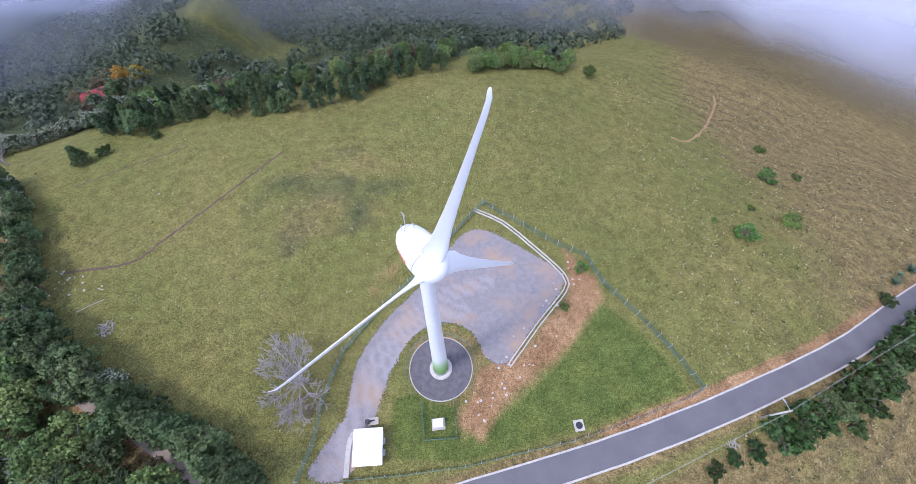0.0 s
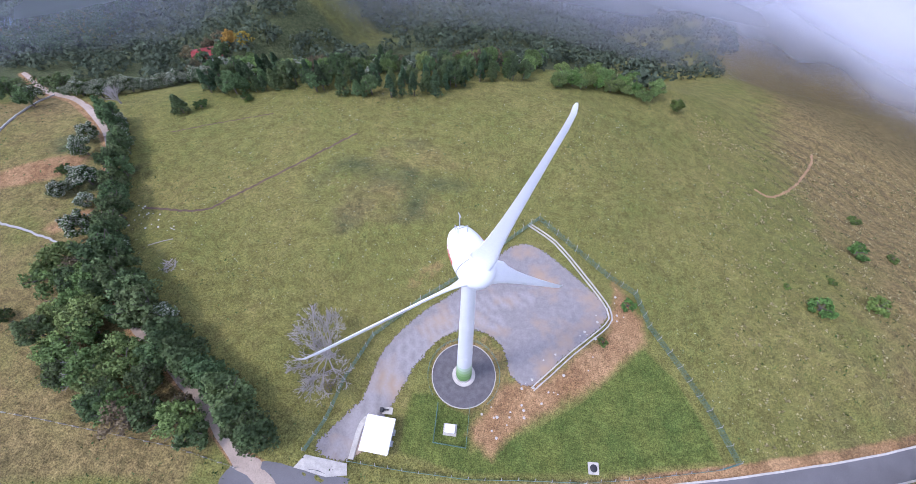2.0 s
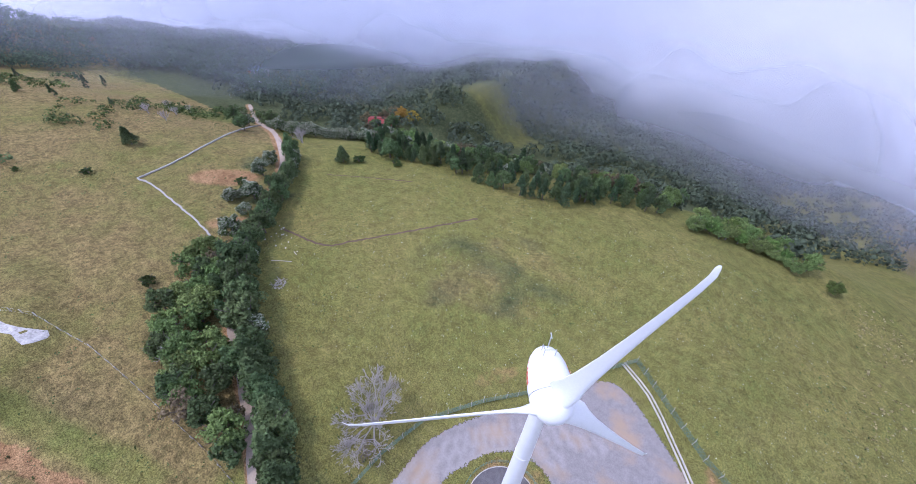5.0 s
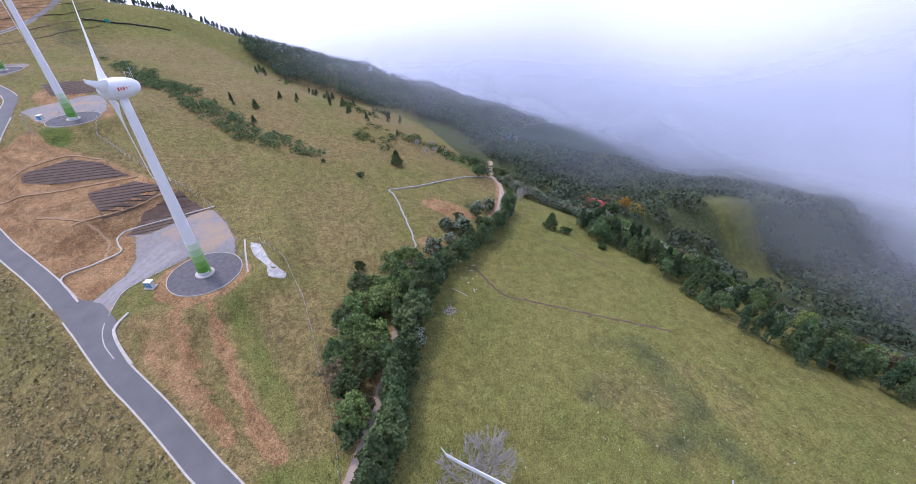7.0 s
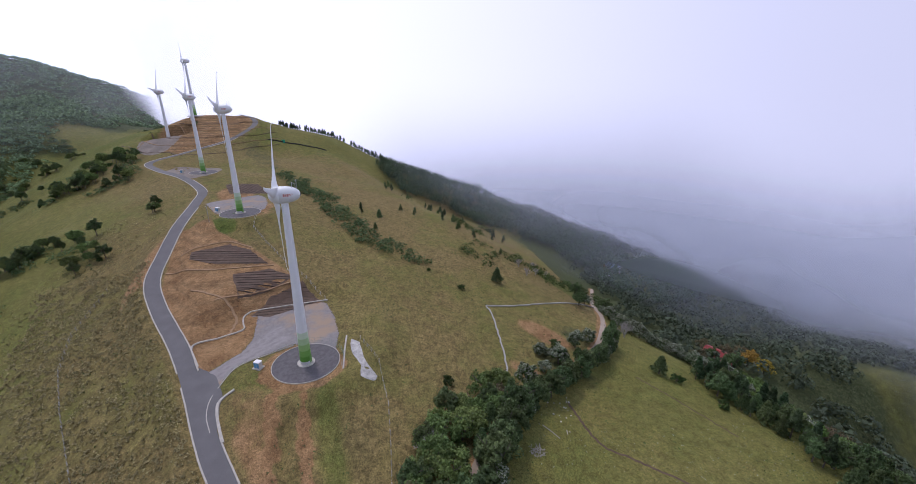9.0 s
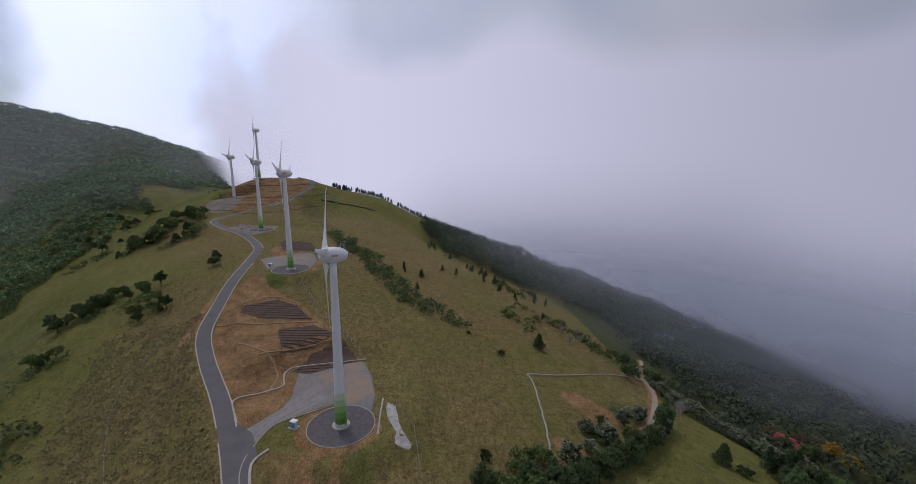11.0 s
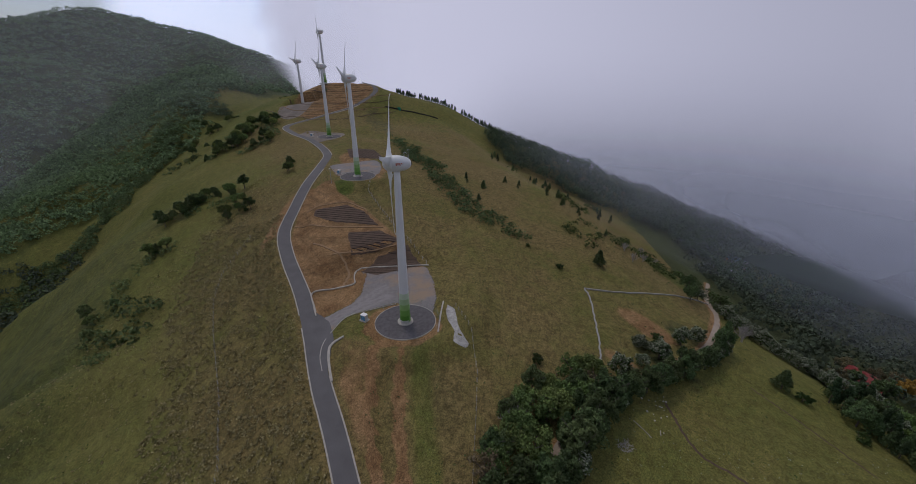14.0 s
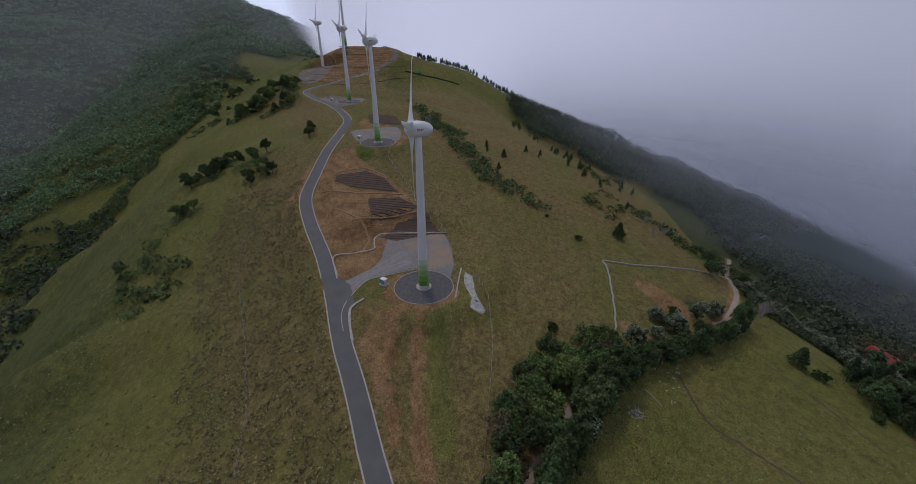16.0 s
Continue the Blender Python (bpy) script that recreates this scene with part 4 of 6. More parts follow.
def cabinet(x, y, z, turn, label):
    c = thing("power_cabinet", (x, y, z), label, "electrical cabinet", "cabinets by the turbines", turn)
    bm = bmesh.new()
    box(bm, 0, 0, 0.06, 2.0, 2.4, 0.3, 0, 0.03)
    part("slab", bm, M_PALE, c)
    bm = bmesh.new()
    box(bm, 0, 0, 1.0, 1.25, 1.6, 1.7, 0, 0.05)
    part("body", bm, M_WALL, c)
    bm = bmesh.new()
    box(bm, 0, 0, 1.9, 1.4, 1.75, 0.12, 0, 0.03)
    part("lid", bm, M_ROOF_WHITE, c, "white lid")
    for k in (-1, 1):
        bm = bmesh.new()
        box(bm, 0.64, 0.4 * k, 1.0, 0.05, 0.72, 1.4, 0, 0.015)
        part("door", bm, M_BLUE if z > 5 else M_WALL, c, "blue-grey door")


cabinet(-4.35, 8.9, 0, 100, "pale cabinet in a small fenced plot")
cabinet(-93.8, -45.9, 10.1, -20, "pale cabinet with blue doors beside the gravel")
cabinet(-191.6, -99.7, 24.3, -20, "pale cabinet with blue doors beside the gravel")
cabinet(-270, -158, 27.4, -20, "pale cabinet beside the gravel yard")

# a covered well
well = thing("well_cover", (21.2, 10.2, height(21.2, 10.2)), "square concrete slab with a round dark lid", "well cover", turn=12)
bm = bmesh.new()
box(bm, 0, 0, 0.05, 1.8, 1.9, 0.4, 0, 0.04)
part("slab", bm, M_PALE, well)
bm = bmesh.new()
lathe(bm, [(0.62, 0.2), (0.62, 0.36), (0.55, 0.4), (0, 0.42)], 24)
part("lid", bm, M_DARK, well, "round dark lid", True)


def car(x, y, z, turn):
    c = thing("pickup_truck", (x, y, z), "dark blue pickup parked beside the kerb", "car", turn=turn)
    bm = bmesh.new()
    box(bm, 0, 0, 0.72, 4.9, 1.78, 0.62, 0, 0.14)
    part("body", bm, M_CAR, c, "", True)
    bm = bmesh.new()
    v = [bm.verts.new(p) for p in ((-0.7, -0.82, 1.0), (1.35, -0.82, 1.0), (1.35, 0.82, 1.0), (-0.7, 0.82, 1.0), (-0.55, -0.66, 1.62), (0.75, -0.66, 1.62), (0.75, 0.66, 1.62), (-0.55, 0.66, 1.62))]
    for q in ((0, 1, 5, 4), (1, 2, 6, 5), (2, 3, 7, 6), (3, 0, 4, 7)):
        bm.faces.new([v[i] for i in q])
    bmesh.ops.recalc_face_normals(bm, faces=bm.faces)
    part("windows", bm, M_GLASS, c, "dark tinted windows")
    bm = bmesh.new()
    box(bm, 0.1, 0, 1.64, 1.36, 1.38, 0.07, 0, 0.03)
    part("roof", bm, M_CAR, c)
    bm = bmesh.new()
    box(bm, -1.6, 0, 1.035, 1.5, 1.4, 0.02)
    part("load_bed", bm, M_DARK, c, "dark load bed")
    for s in (-1, 1):
        bm = bmesh.new()
        box(bm, 2.44, 0.6 * s, 0.82, 0.06, 0.36, 0.18, 0, 0.02)
        part("headlight", bm, M_ROOF_WHITE, c)
        bm = bmesh.new()
        box(bm, 1.05, 0.98 * s, 1.08, 0.12, 0.2, 0.14, 0, 0.03)
        part("mirror", bm, M_DARK, c)
        for px in (-1.5, 1.5):
            bm = bmesh.new()
            lathe(bm, [(0, -0.12), (0.36, -0.12), (0.36, 0.12), (0, 0.12)], 20, pose(px, 0.83 * s, 0.36, 90, 0, 0))
            wheel = part("wheel", bm, M_TYRE, c)
            bm = bmesh.new()
            lathe(bm, [(0, -0.13), (0.2, -0.13), (0.2, 0.13), (0, 0.13)], 16, pose(px, 0.83 * s, 0.36, 90, 0, 0))
            part("rim", bm, M_STEEL, wheel)


car(-8.6, -4.6, 0.56, 19)

# walls of the terrace field, of pale stone, and the white sheet beside the second yard
ribbon("terrace_wall", lay([(-168, 74), (-158, 60), (-150.2, 46), (-143, 30), (-139.4, 18.5)], 0, 1.0), 0.22, -0.22, 0.4, M_POST, "low pale stone wall round a small field", "wall", 1.0, "structure", 0.35)
ribbon("terrace_wall", lay([(-139.4, 18.5), (-133, 20.2), (-120, 20.6), (-109.7, 20.8), (-99, 20.2)], 0, 1.0), 0.22, -0.22, 0.4, M_POST, "low pale stone wall round a small field", "wall", 1.0, "structure", 0.35)
drape("washed_gravel", [(-106, -24.8), (-104.4, -22.2), (-99, -20.4), (-94.5, -18.2), (-91.6, -15.6), (-89.6, -16.2), (-90.2, -19.4), (-93.5, -20), (-98.1, -22.3), (-101.5, -23.9)], 0.12, M_WASHED, "strip of pale washed stone on the bank", "stones", 0.5)
ribbon("retaining_kerb", lay([(-93.5, -60.8), (-98, -64), (-103.6, -67.2), (-108, -62), (-112, -57.4), (-115.5, -58.8), (-119.2, -60.2), (-121.8, -59.8), (-123.6, -57.8), (-126.8, -48), (-130.2, -37)], 0, 1.0), 0.2, -0.2, 0.35, M_PALE, "pale concrete kerb at the foot of the planted bank", "kerb", 0.6)
ribbon("retaining_kerb", lay([(-86, -48.6), (-84.6, -50.4), (-82.6, -51), (-79.1, -49.6), (-75, -47.2), (-72, -45.2)], 0, 0.8), 0.3, -0.3, 0.35, M_PALE, "pale curved kerb at the turning", "kerb", 0.6)
ribbon("drive_edge", lay([(-108, -26.3), (-102, -25.6), (-92.6, -24.2)], 0, 1.0), 0.2, -0.2, 0.2, M_PALE, "thin pale kerb beside the gravel circle", "kerb", 0.4)
ribbon("drive_edge", lay([(-74.5, -49), (-79, -51.9), (-84.2, -53.4), (-89.9, -52.8), (-95.1, -50.8), (-99.3, -45.6), (-103.5, -40)], 0, 1.0), 0.1, -0.1, 0.2, M_PALE, "thin pale edging along the gravel drive", "kerb", 0.3)
lamp = thing("lamp_post", (-176, -96, height(-176, -96)), "slim grey lamp post beside the yard", "lamp post")
bm = bmesh.new()
rod(bm, (0, 0, -0.3), (0, 0, 7), 0.12, 8, 0.08)
part("pole", bm, M_STEEL, lamp)
bm = bmesh.new()
box(bm, 0.4, 0, 7, 0.9, 0.25, 0.15, 0, 0.03)
part("head", bm, M_STEEL, lamp)


def farmhouse(x, y, turn, sx, sy, roof_mat, label):
    z = height(x, y)
    h = thing("farmhouse", (x, y, z), label, "house", turn=turn)
    bm = bmesh.new()
    box(bm, 0, 0, 0.9, sx, sy, 4.2)
    part("walls", bm, M_WALL, h)
    bm = bmesh.new()
    a, b, e = sx / 2 + 0.7, sy / 2 + 0.7, 0.14
    v = [bm.verts.new(p) for p in ((-a, -b, 2.9), (a, -b, 2.9), (a, 0, 4.6), (-a, 0, 4.6), (-a, b, 2.9), (a, b, 2.9))]
    bm.faces.new((v[0], v[1], v[2], v[3]))
    bm.faces.new((v[3], v[2], v[5], v[4]))
    bmesh.ops.solidify(bm, geom=bm.faces[:], thickness=e)
    part("roof", bm, roof_mat, h)
    for k in (-1, 1):
        bm = bmesh.new()
        box(bm, k * sx / 4, -sy / 2 - 0.02, 1.6, 1.2, 0.08, 1.1)
        part("window", bm, M_GLASS, h)
    bm = bmesh.new()
    box(bm, 0, -sy / 2 - 0.02, 1.0, 1.0, 0.1, 2.1)
    part("door", bm, M_BARK, h)


farmhouse(-146, 121, 35, 11, 7, M_RED_ROOF, "small farmhouse with a red sheet roof among trees")
farmhouse(-279, 132, 20, 10, 7, M_BLUE_ROOF, "small house with a pale blue roof on bare ground")
farmhouse(-262, 121, 40, 6, 5, M_ROOF_WHITE, "small shed with a white roof")


def quads(name, centers, normals, sizes, mat, stretch=1.0):
    """A mesh of many small leaf quads."""
    n = len(centers)
    nr = normals / (np.linalg.norm(normals, axis=1)[:, None] + 1e-9)
    ref = np.random.normal(size=(n, 3))
    u = np.cross(nr, ref)
    u /= np.linalg.norm(u, axis=1)[:, None] + 1e-9
    v = np.cross(nr, u)
    s = sizes[:, None] / 2
    u, v = u * s * stretch, v * s
    fold = nr * s * 0.5
    co = np.stack([centers - u - fold, centers - v + fold * 0.6, centers + u - fold, centers + v + fold * 0.6], 1).reshape(-1, 3)
    me = bpy.data.meshes.new(name)
    me.vertices.add(4 * n)
    me.vertices.foreach_set("co", co.ravel())
    me.loops.add(4 * n)
    me.loops.foreach_set("vertex_index", np.arange(4 * n, dtype=np.int32))
    me.polygons.add(n)
    me.polygons.foreach_set("loop_start", np.arange(0, 4 * n, 4, dtype=np.int32))
    me.update(calc_edges=True)
    me.materials.append(mat)
    return me


def crown_points(kind, h, r, clumps, leaves):
    """Leaf places and outward directions of a crown."""
    cs, ns = [], []
    for k in range(clumps):
        a, w = random.random() * 2 * math.pi, random.random()
        if kind == "cone":
            u = random.random() ** 0.75
            rr = r * (1 - u) * (0.75 + 0.35 * random.random()) + 0.15
            c = np.array([math.cos(a) * rr * 0.8, math.sin(a) * rr * 0.8, h * (0.1 + 0.88 * u)])
            cr = r * (0.2 + 0.22 * (1 - u))
        else:
            e = math.acos(1 - 1.65 * w)
            rr = 0.58 + 0.32 * random.random()
            lump = 1 + 0.28 * math.sin(3 * a + h) * math.sin(2 * e + r)
            c = np.array([math.sin(e) * math.cos(a) * r * rr * lump, math.sin(e) * math.sin(a) * r * rr * lump, h * 0.6 + math.cos(e) * h * 0.4 * rr * lump])
            cr = r * (0.2 + 0.16 * random.random())
        d = np.random.normal(size=(leaves, 3))
        d /= np.linalg.norm(d, axis=1)[:, None]
        p = c + d * cr * (0.45 + 0.6 * np.random.rand(leaves, 1)) * np.array([1, 1, 0.8])
        cs.append(p)
        ns.append(d + 0.6 * np.array([0, 0, 1]) + 0.6 * np.random.normal(size=(leaves, 3)))
    return np.vstack(cs), np.vstack(ns)


def branches(bm, base, tip, r, depth, spread, kids=3, thin=0.0):
    r = max(r, thin)
    rod(bm, base, tip, r, 5 if r > 0.05 else 3, max(r * 0.6, thin * 0.7))
    if depth == 0:
        return
    base, tip = Vector(base), Vector(tip)
    d = tip - base
    for k in range(kids):
        f = random.uniform(0.55, 1.0)
        q = d.normalized() + Vector((random.uniform(-1, 1), random.uniform(-1, 1), random.uniform(-0.25, 0.8))) * spread
        s = base + d * f
        branches(bm, s, s + q.normalized() * d.length * random.uniform(0.55, 0.8), r * 0.6, depth - 1, spread, kids, thin)


def tree(kind, h, r, mat, label, clumps=42, leaves=52, size=0.46, bark=None, second=None, name="tree", category="tree"):
    t = thing(name, (0, 0, -500), label, category)
    bm = bmesh.new()
    if kind == "cone":
        rod(bm, (0, 0, -0.5), (0, 0, h * 0.92), 0.22, 7, 0.04)
        for k in range(6):
            a = random.random() * 6.28
            rod(bm, (0, 0, h * (0.15 + 0.1 * k)), (math.cos(a) * r * 0.6, math.sin(a) * r * 0.6, h * (0.15 + 0.1 * k) + 0.2), 0.05, 4, 0.02)
    else:
        rod(bm, (0, 0, -0.5), (0.1, 0.05, h * 0.35), 0.09 * r ** 0.6 + 0.1, 7, 0.09 * r ** 0.6)
        for k in range(5):
            a = 1.25 * k + random.random()
            branches(bm, (0.1, 0.05, h * (0.25 + 0.03 * k)), (math.cos(a) * r * 0.55, math.sin(a) * r * 0.55, h * random.uniform(0.5, 0.75)), 0.06 * r ** 0.6, 1, 0.6, 2)
    part("trunk", bm, bark or M_BARK, t)
    c, n = crown_points(kind, h, r, clumps, leaves)
    me = quads("crown", c, n, size * (0.6 + 0.8 * np.random.rand(len(c))), mat)
    o = new("crown", me)
    o.parent = t
    if second:
        pick = np.random.rand(len(c)) < second[1] * (0.3 + c[:, 2] / h)
        keep = c[pick] * np.array([1.04, 1.04, 1.03])
        o2 = new("blossom", quads("blossom", keep, n[pick], size * (0.5 + 0.5 * np.random.rand(pick.sum())), second[0]))
        o2.parent = t
        tagged(o2, second[2])
    return t


def bare_tree(h, r, label, n=12, depth=5):
    t = thing("bare_tree", (0, 0, -500), label, "tree")
    bm = bmesh.new()
    rod(bm, (0, 0, -0.4), (0, 0, h * 0.22), 0.32, 8, 0.26)
    part("trunk", bm, M_PALE_BARK, t)
    for k in range(n):
        a = 2 * math.pi * k / n + random.uniform(-0.25, 0.25)
        e = random.uniform(0.35, 1.15)
        bm = bmesh.new()
        s = (0, 0, h * random.uniform(0.12, 0.22))
        branches(bm, s, (math.cos(a) * r * 0.42 * e, math.sin(a) * r * 0.42 * e, h * (0.66 - 0.24 * e)), 0.16, depth, 0.6, 3, 0.032)
        part("limb", bm, M_PALE_BARK, t)
    return t


used = set()


def plant(template, x, y, s=1.0, sz=None, group="", label=""):
    z = height(x, y)
    m = pose(x, y, z - 0.1, 0, 0, random.random() * 360) @ Matrix.Diagonal((s, s, sz or s * random.uniform(0.88, 1.12), 1))
    if template.name not in used:
        used.add(template.name)
        template.matrix_world = m
        ob = template
    else:
        base = template.copy()
        ob = copy_thing(template, m @ Matrix.Diagonal((*[1 / q for q in template.scale], 1)))
        bpy.data.objects.remove(base)
    if group or label:
        tagged(ob, label, "", group)
    return ob


BROAD = [tree("round", 7.5, 3.6, L_BROAD, "leafy green broadleaf tree with a full crown"), tree("round", 8.5, 3.3, L_DARK, "dark green broadleaf tree"), tree("round", 6.5, 3.8, L_BROAD, "spreading green broadleaf tree"),
         tree("round", 7.0, 3.4, L_LIGHT, "light green broadleaf tree")]
CONE = [tree("cone", 10, 2.5, L_PINE, "dark green conifer with a pointed crown", 52, 46, 0.42, name="conifer"), tree("cone", 8.5, 2.9, L_DARK, "dark bushy conifer with dense needles", 52, 46, 0.46, name="conifer")]
FLOWER = [tree("round", 6.0, 3.0, L_SHRUB, "small tree covered with whitish blossom", second=(L_FLOWER, 0.6, "whitish blossom"), name="flowering_tree"),
          tree("round", 5.0, 2.6, L_DARK, "small dark tree with whitish blossom", second=(L_FLOWER, 0.55, "whitish blossom"), name="flowering_tree")]
YELLOW = tree("round", 8, 3.4, L_YELLOW, "tree with yellow leaves beside the farmhouse")
BROWN = tree("round", 7, 3.3, L_BROWN, "half-bare tree with brownish leaves", 36, 24, 0.45)
SHRUB = [tree("round", 2.4, 1.9, L_SHRUB, "low rounded green shrub", 22, 30, 0.4, name="shrub", category="shrub"), tree("round", 1.8, 1.6, L_LIGHT, "low bright light green shrub", 22, 30, 0.35, name="shrub", category="shrub")]
GREY = bare_tree(6.0, 4.4, "grey leafless tree among the hedge", 7, 3)
BARE = bare_tree(10.0, 9.0, "large pale leafless tree beside the fence")

plant(BARE, -30.8, 14.4, 1.0, 1.0)
# the hedge along the dirt track: a row of dark bushy conifers on the pasture side, mixed broadleaf trees on the other
line = smooth_line(TRACK, 2.4)
for p, q in zip(line, line[1:]):
    if p[0] > -34 or p[0] < -130:
        continue
    d = q - p
    nx, ny = -d[1] / np.hypot(*d[:2]), d[0] / np.hypot(*d[:2])
    far = p[0] < -88
    o = -random.uniform(2.6, 5.0)
    r = random.random()
    kind = (FLOWER[0] if r < 0.22 else FLOWER[1] if r < 0.3 else CONE[1] if r < 0.55 else BROAD[1]) if far else (CONE[1] if r < 0.62 else BROAD[1] if r < 0.9 else FLOWER[1])
    plant(kind, p[0] + nx * o, p[1] + ny * o, random.uniform(0.75, 1.0) if far else random.uniform(0.95, 1.3), group="hedge trees along the track")
    if far or p[0] > -43:
        continue
    if -100 < p[0] < -52 and random.random() < 0.4:
        plant(random.choice([BROAD[0], BROAD[1], BROAD[2], CONE[1]]), p[0] + nx * random.uniform(-1.5, 1.5), p[1] + ny * random.uniform(-1.5, 1.5), random.uniform(0.7, 1.0), group="hedge trees along the track")
    wide = 3 + 9 * float(step(-43, -58, p[0]) * (1 - 0.7 * step(-78, -90, p[0])))
    for k in range(2 if wide > 7 else 1):
        o = random.uniform(2.2, wide)
        r = random.random()
        kind = BROAD[0] if r < 0.34 else BROAD[2] if r < 0.56 else BROAD[1] if r < 0.7 else BROAD[3] if r < 0.83 else FLOWER[0] if r < 0.9 else BROWN if r < 0.96 else SHRUB[0]
        plant(kind, p[0] + nx * o, p[1] + ny * o, random.uniform(0.65, 1.05), group="hedge trees along the track")
plant(GREY, -69, -2.0, 0.95)
plant(GREY, -136, 72, 1.1)
plant(CONE[1], -110.5, 72, 0.95, 0.8, label="single dark bushy tree in the pasture")
plant(CONE[1], -161, 25.6, 0.9, 0.8, label="single dark tree beside the terrace field")
for x, y in ((-107, 76), (-96, 84), (-93, 3), (-161, -3), (-150, 10), (-120, 40), (-114, 38), (-116, 35)):
    plant(SHRUB[0], x, y, random.uniform(0.5, 1.1))
plant(FLOWER[1], -113, 35, 0.6)
for x, y, s in ((-84, 21.5, 0.95), (-96.6, 24.5, 1.0), (-109.6, 38, 1.0), (-120.5, 47, 0.9), (-113.2, 32.8, 0.7), (-125, 53, 0.9), (-104, 32, 0.7)):
    plant(FLOWER[0], x, y, s, group="hedge trees along the track")
for x, y, s in ((-157, 61, 0.9), (-163, 66, 0.8), (-168.9, 63, 0.8), (-165, 76, 1.0), (-147.7, 75, 0.9), (-152, 80, 0.8)):
    plant(random.choice([FLOWER[0], BROAD[1]]), x, y, s, group="pale flowering row past the track")
# thicket on the bank across the road
for x, y, s in ((56.8, 10.6, 1.5), (60, 11.5, 1.2), (64, 14.0, 1.5), (67.8, 17.0, 1.7), (70, 15.8, 1.9), (73, 18, 1.6), (76, 20, 1.8), (79, 21.5, 1.6), (82, 23.5, 1.9), (85, 26.5, 1.6), (88.3, 29, 1.7), (91, 31, 1.5), (94.5, 33.4, 1.9), (98, 35.8, 1.6), (102, 38, 1.7), (107, 40, 1.6), (44, 4.5, 0.7), (48, 6.3, 0.6), (52, 8, 0.8), (73, 13.5, 0.8), (78, 17, 0.9), (86, 22, 0.7), (93, 40.4, 0.7)):
    plant(SHRUB[0] if s < 1.7 else BROAD[1], x, y, s * 1.25 if s < 1.7 else 0.55 * s / 1.7, group="thicket along the roadside")
# the wood at the field's lower edge
edge = [(-108, 82), (-98, 87), (-88, 91), (-78, 92), (-68, 93), (-58, 93.5), (-48, 95), (-40, 98), (-32, 107), (-24, 117), (-14, 117)]
el = smooth_line([(x, y, 0) for x, y in edge], 3.0)
for p in el:
    for row in range(7):
        if random.random() < (0.1 if row < 2 else 0.3):
            continue
        out = Vector((p[0] + 20, p[1] - 10, 0)).normalized()
        d = 2.5 + row * 5.5 + random.uniform(-2, 2)
        r = random.random()
        if row < 2:
            kind = CONE[0] if r < 0.42 else CONE[1] if r < 0.75 else BROAD[1]
        else:
            kind = CONE[0] if r < 0.2 else FLOWER[0] if r < 0.36 else BROAD[0] if r < 0.6 else BROAD[1] if r < 0.8 else BROWN if r < 0.9 else BROAD[3]
        plant(kind, p[0] + out.x * d + random.uniform(-1.5, 1.5), p[1] + out.y * d + random.uniform(-1.5, 1.5), random.uniform(0.6, 1.0), group="wood below the pasture")
for k in range(34):
    a = random.random()
    plant(random.choice([BROAD[3], BROAD[0], BROAD[2]]), -6 + 44 * a + random.uniform(-3, 3), 121 + 8 * math.sin(a * 3) + random.uniform(-3, 9), random.uniform(0.55, 0.85), group="light green trees on the shoulder")
for k in range(26):
    a = k / 26
    plant(random.choice([FLOWER[0], FLOWER[0], BROAD[2], FLOWER[1]]), -158 + 40 * a + random.uniform(-4, 4), 74 + 38 * a + random.uniform(-3, 5), random.uniform(0.6, 0.95), group="pale flowering row past the track")
for x, y in ((-139, 128), (-134, 131), (-150, 134)):
    plant(YELLOW if x > -140 else BROWN, x, y, 0.95)
for x, y in ((-152, 128), (-156, 120), (-140, 112), (-135, 118)):
    plant(BROWN if x < -150 else BROAD[1], x, y, random.uniform(0.8, 1.1))
# bright bushes on the right-hand slope, and small ones about the yard
for x, y, s in ((66, 56, 1.6), (80.2, 61.6, 1.5), (82.6, 79.9, 1.5), (93, 82, 0.8), (72, 66, 0.6), (60, 60, 0.5), (24.2, 42.3, 0.9), (20.1, 32.9, 0.6), (88, 95, 1.0)):
    plant(SHRUB[1], x, y, s, s * 0.9)


def woods(name, label, spots, mat, leaves=34, size=1.3):
    """Crowns past counting, as one mesh of leaf clumps over their trunks' places."""
    cs, ns, ss = [], [], []
    for x, y, z, r, h in spots:
        d = np.random.normal(size=(leaves, 3))
        d /= np.linalg.norm(d, axis=1)[:, None]
        d[:, 2] = np.abs(d[:, 2]) * 1.0 - 0.25 * np.random.rand(leaves)
        lump = 0.7 + 0.4 * np.random.rand(leaves, 1)
        cs.append(np.array([x, y, z + h * 0.4]) + d * lump * np.array([r, r, h * 0.6]))
        ns.append(d + 0.25 * np.random.normal(size=(leaves, 3)) + [0, 0, 0.5])
        ss.append(np.full(leaves, size * r / 3.2) * (0.6 + 0.8 * np.random.rand(leaves)))
    me = quads(name, np.vstack(cs), np.vstack(ns), np.concatenate(ss), mat)
    return tagged(new(name, me), label, "woods", kind="stuff")


def scatter(n, xs, ys, test, rmin, rmax, tall=1.7):
    x, y = np.random.uniform(*xs, n), np.random.uniform(*ys, n)
    z = land(x, y)
    keep = test(x, y, z)
    r = np.random.uniform(rmin, rmax, n)
    return [(a, b, c, d, d * tall) for a, b, c, d, k in zip(x, y, z, r, keep) if k]


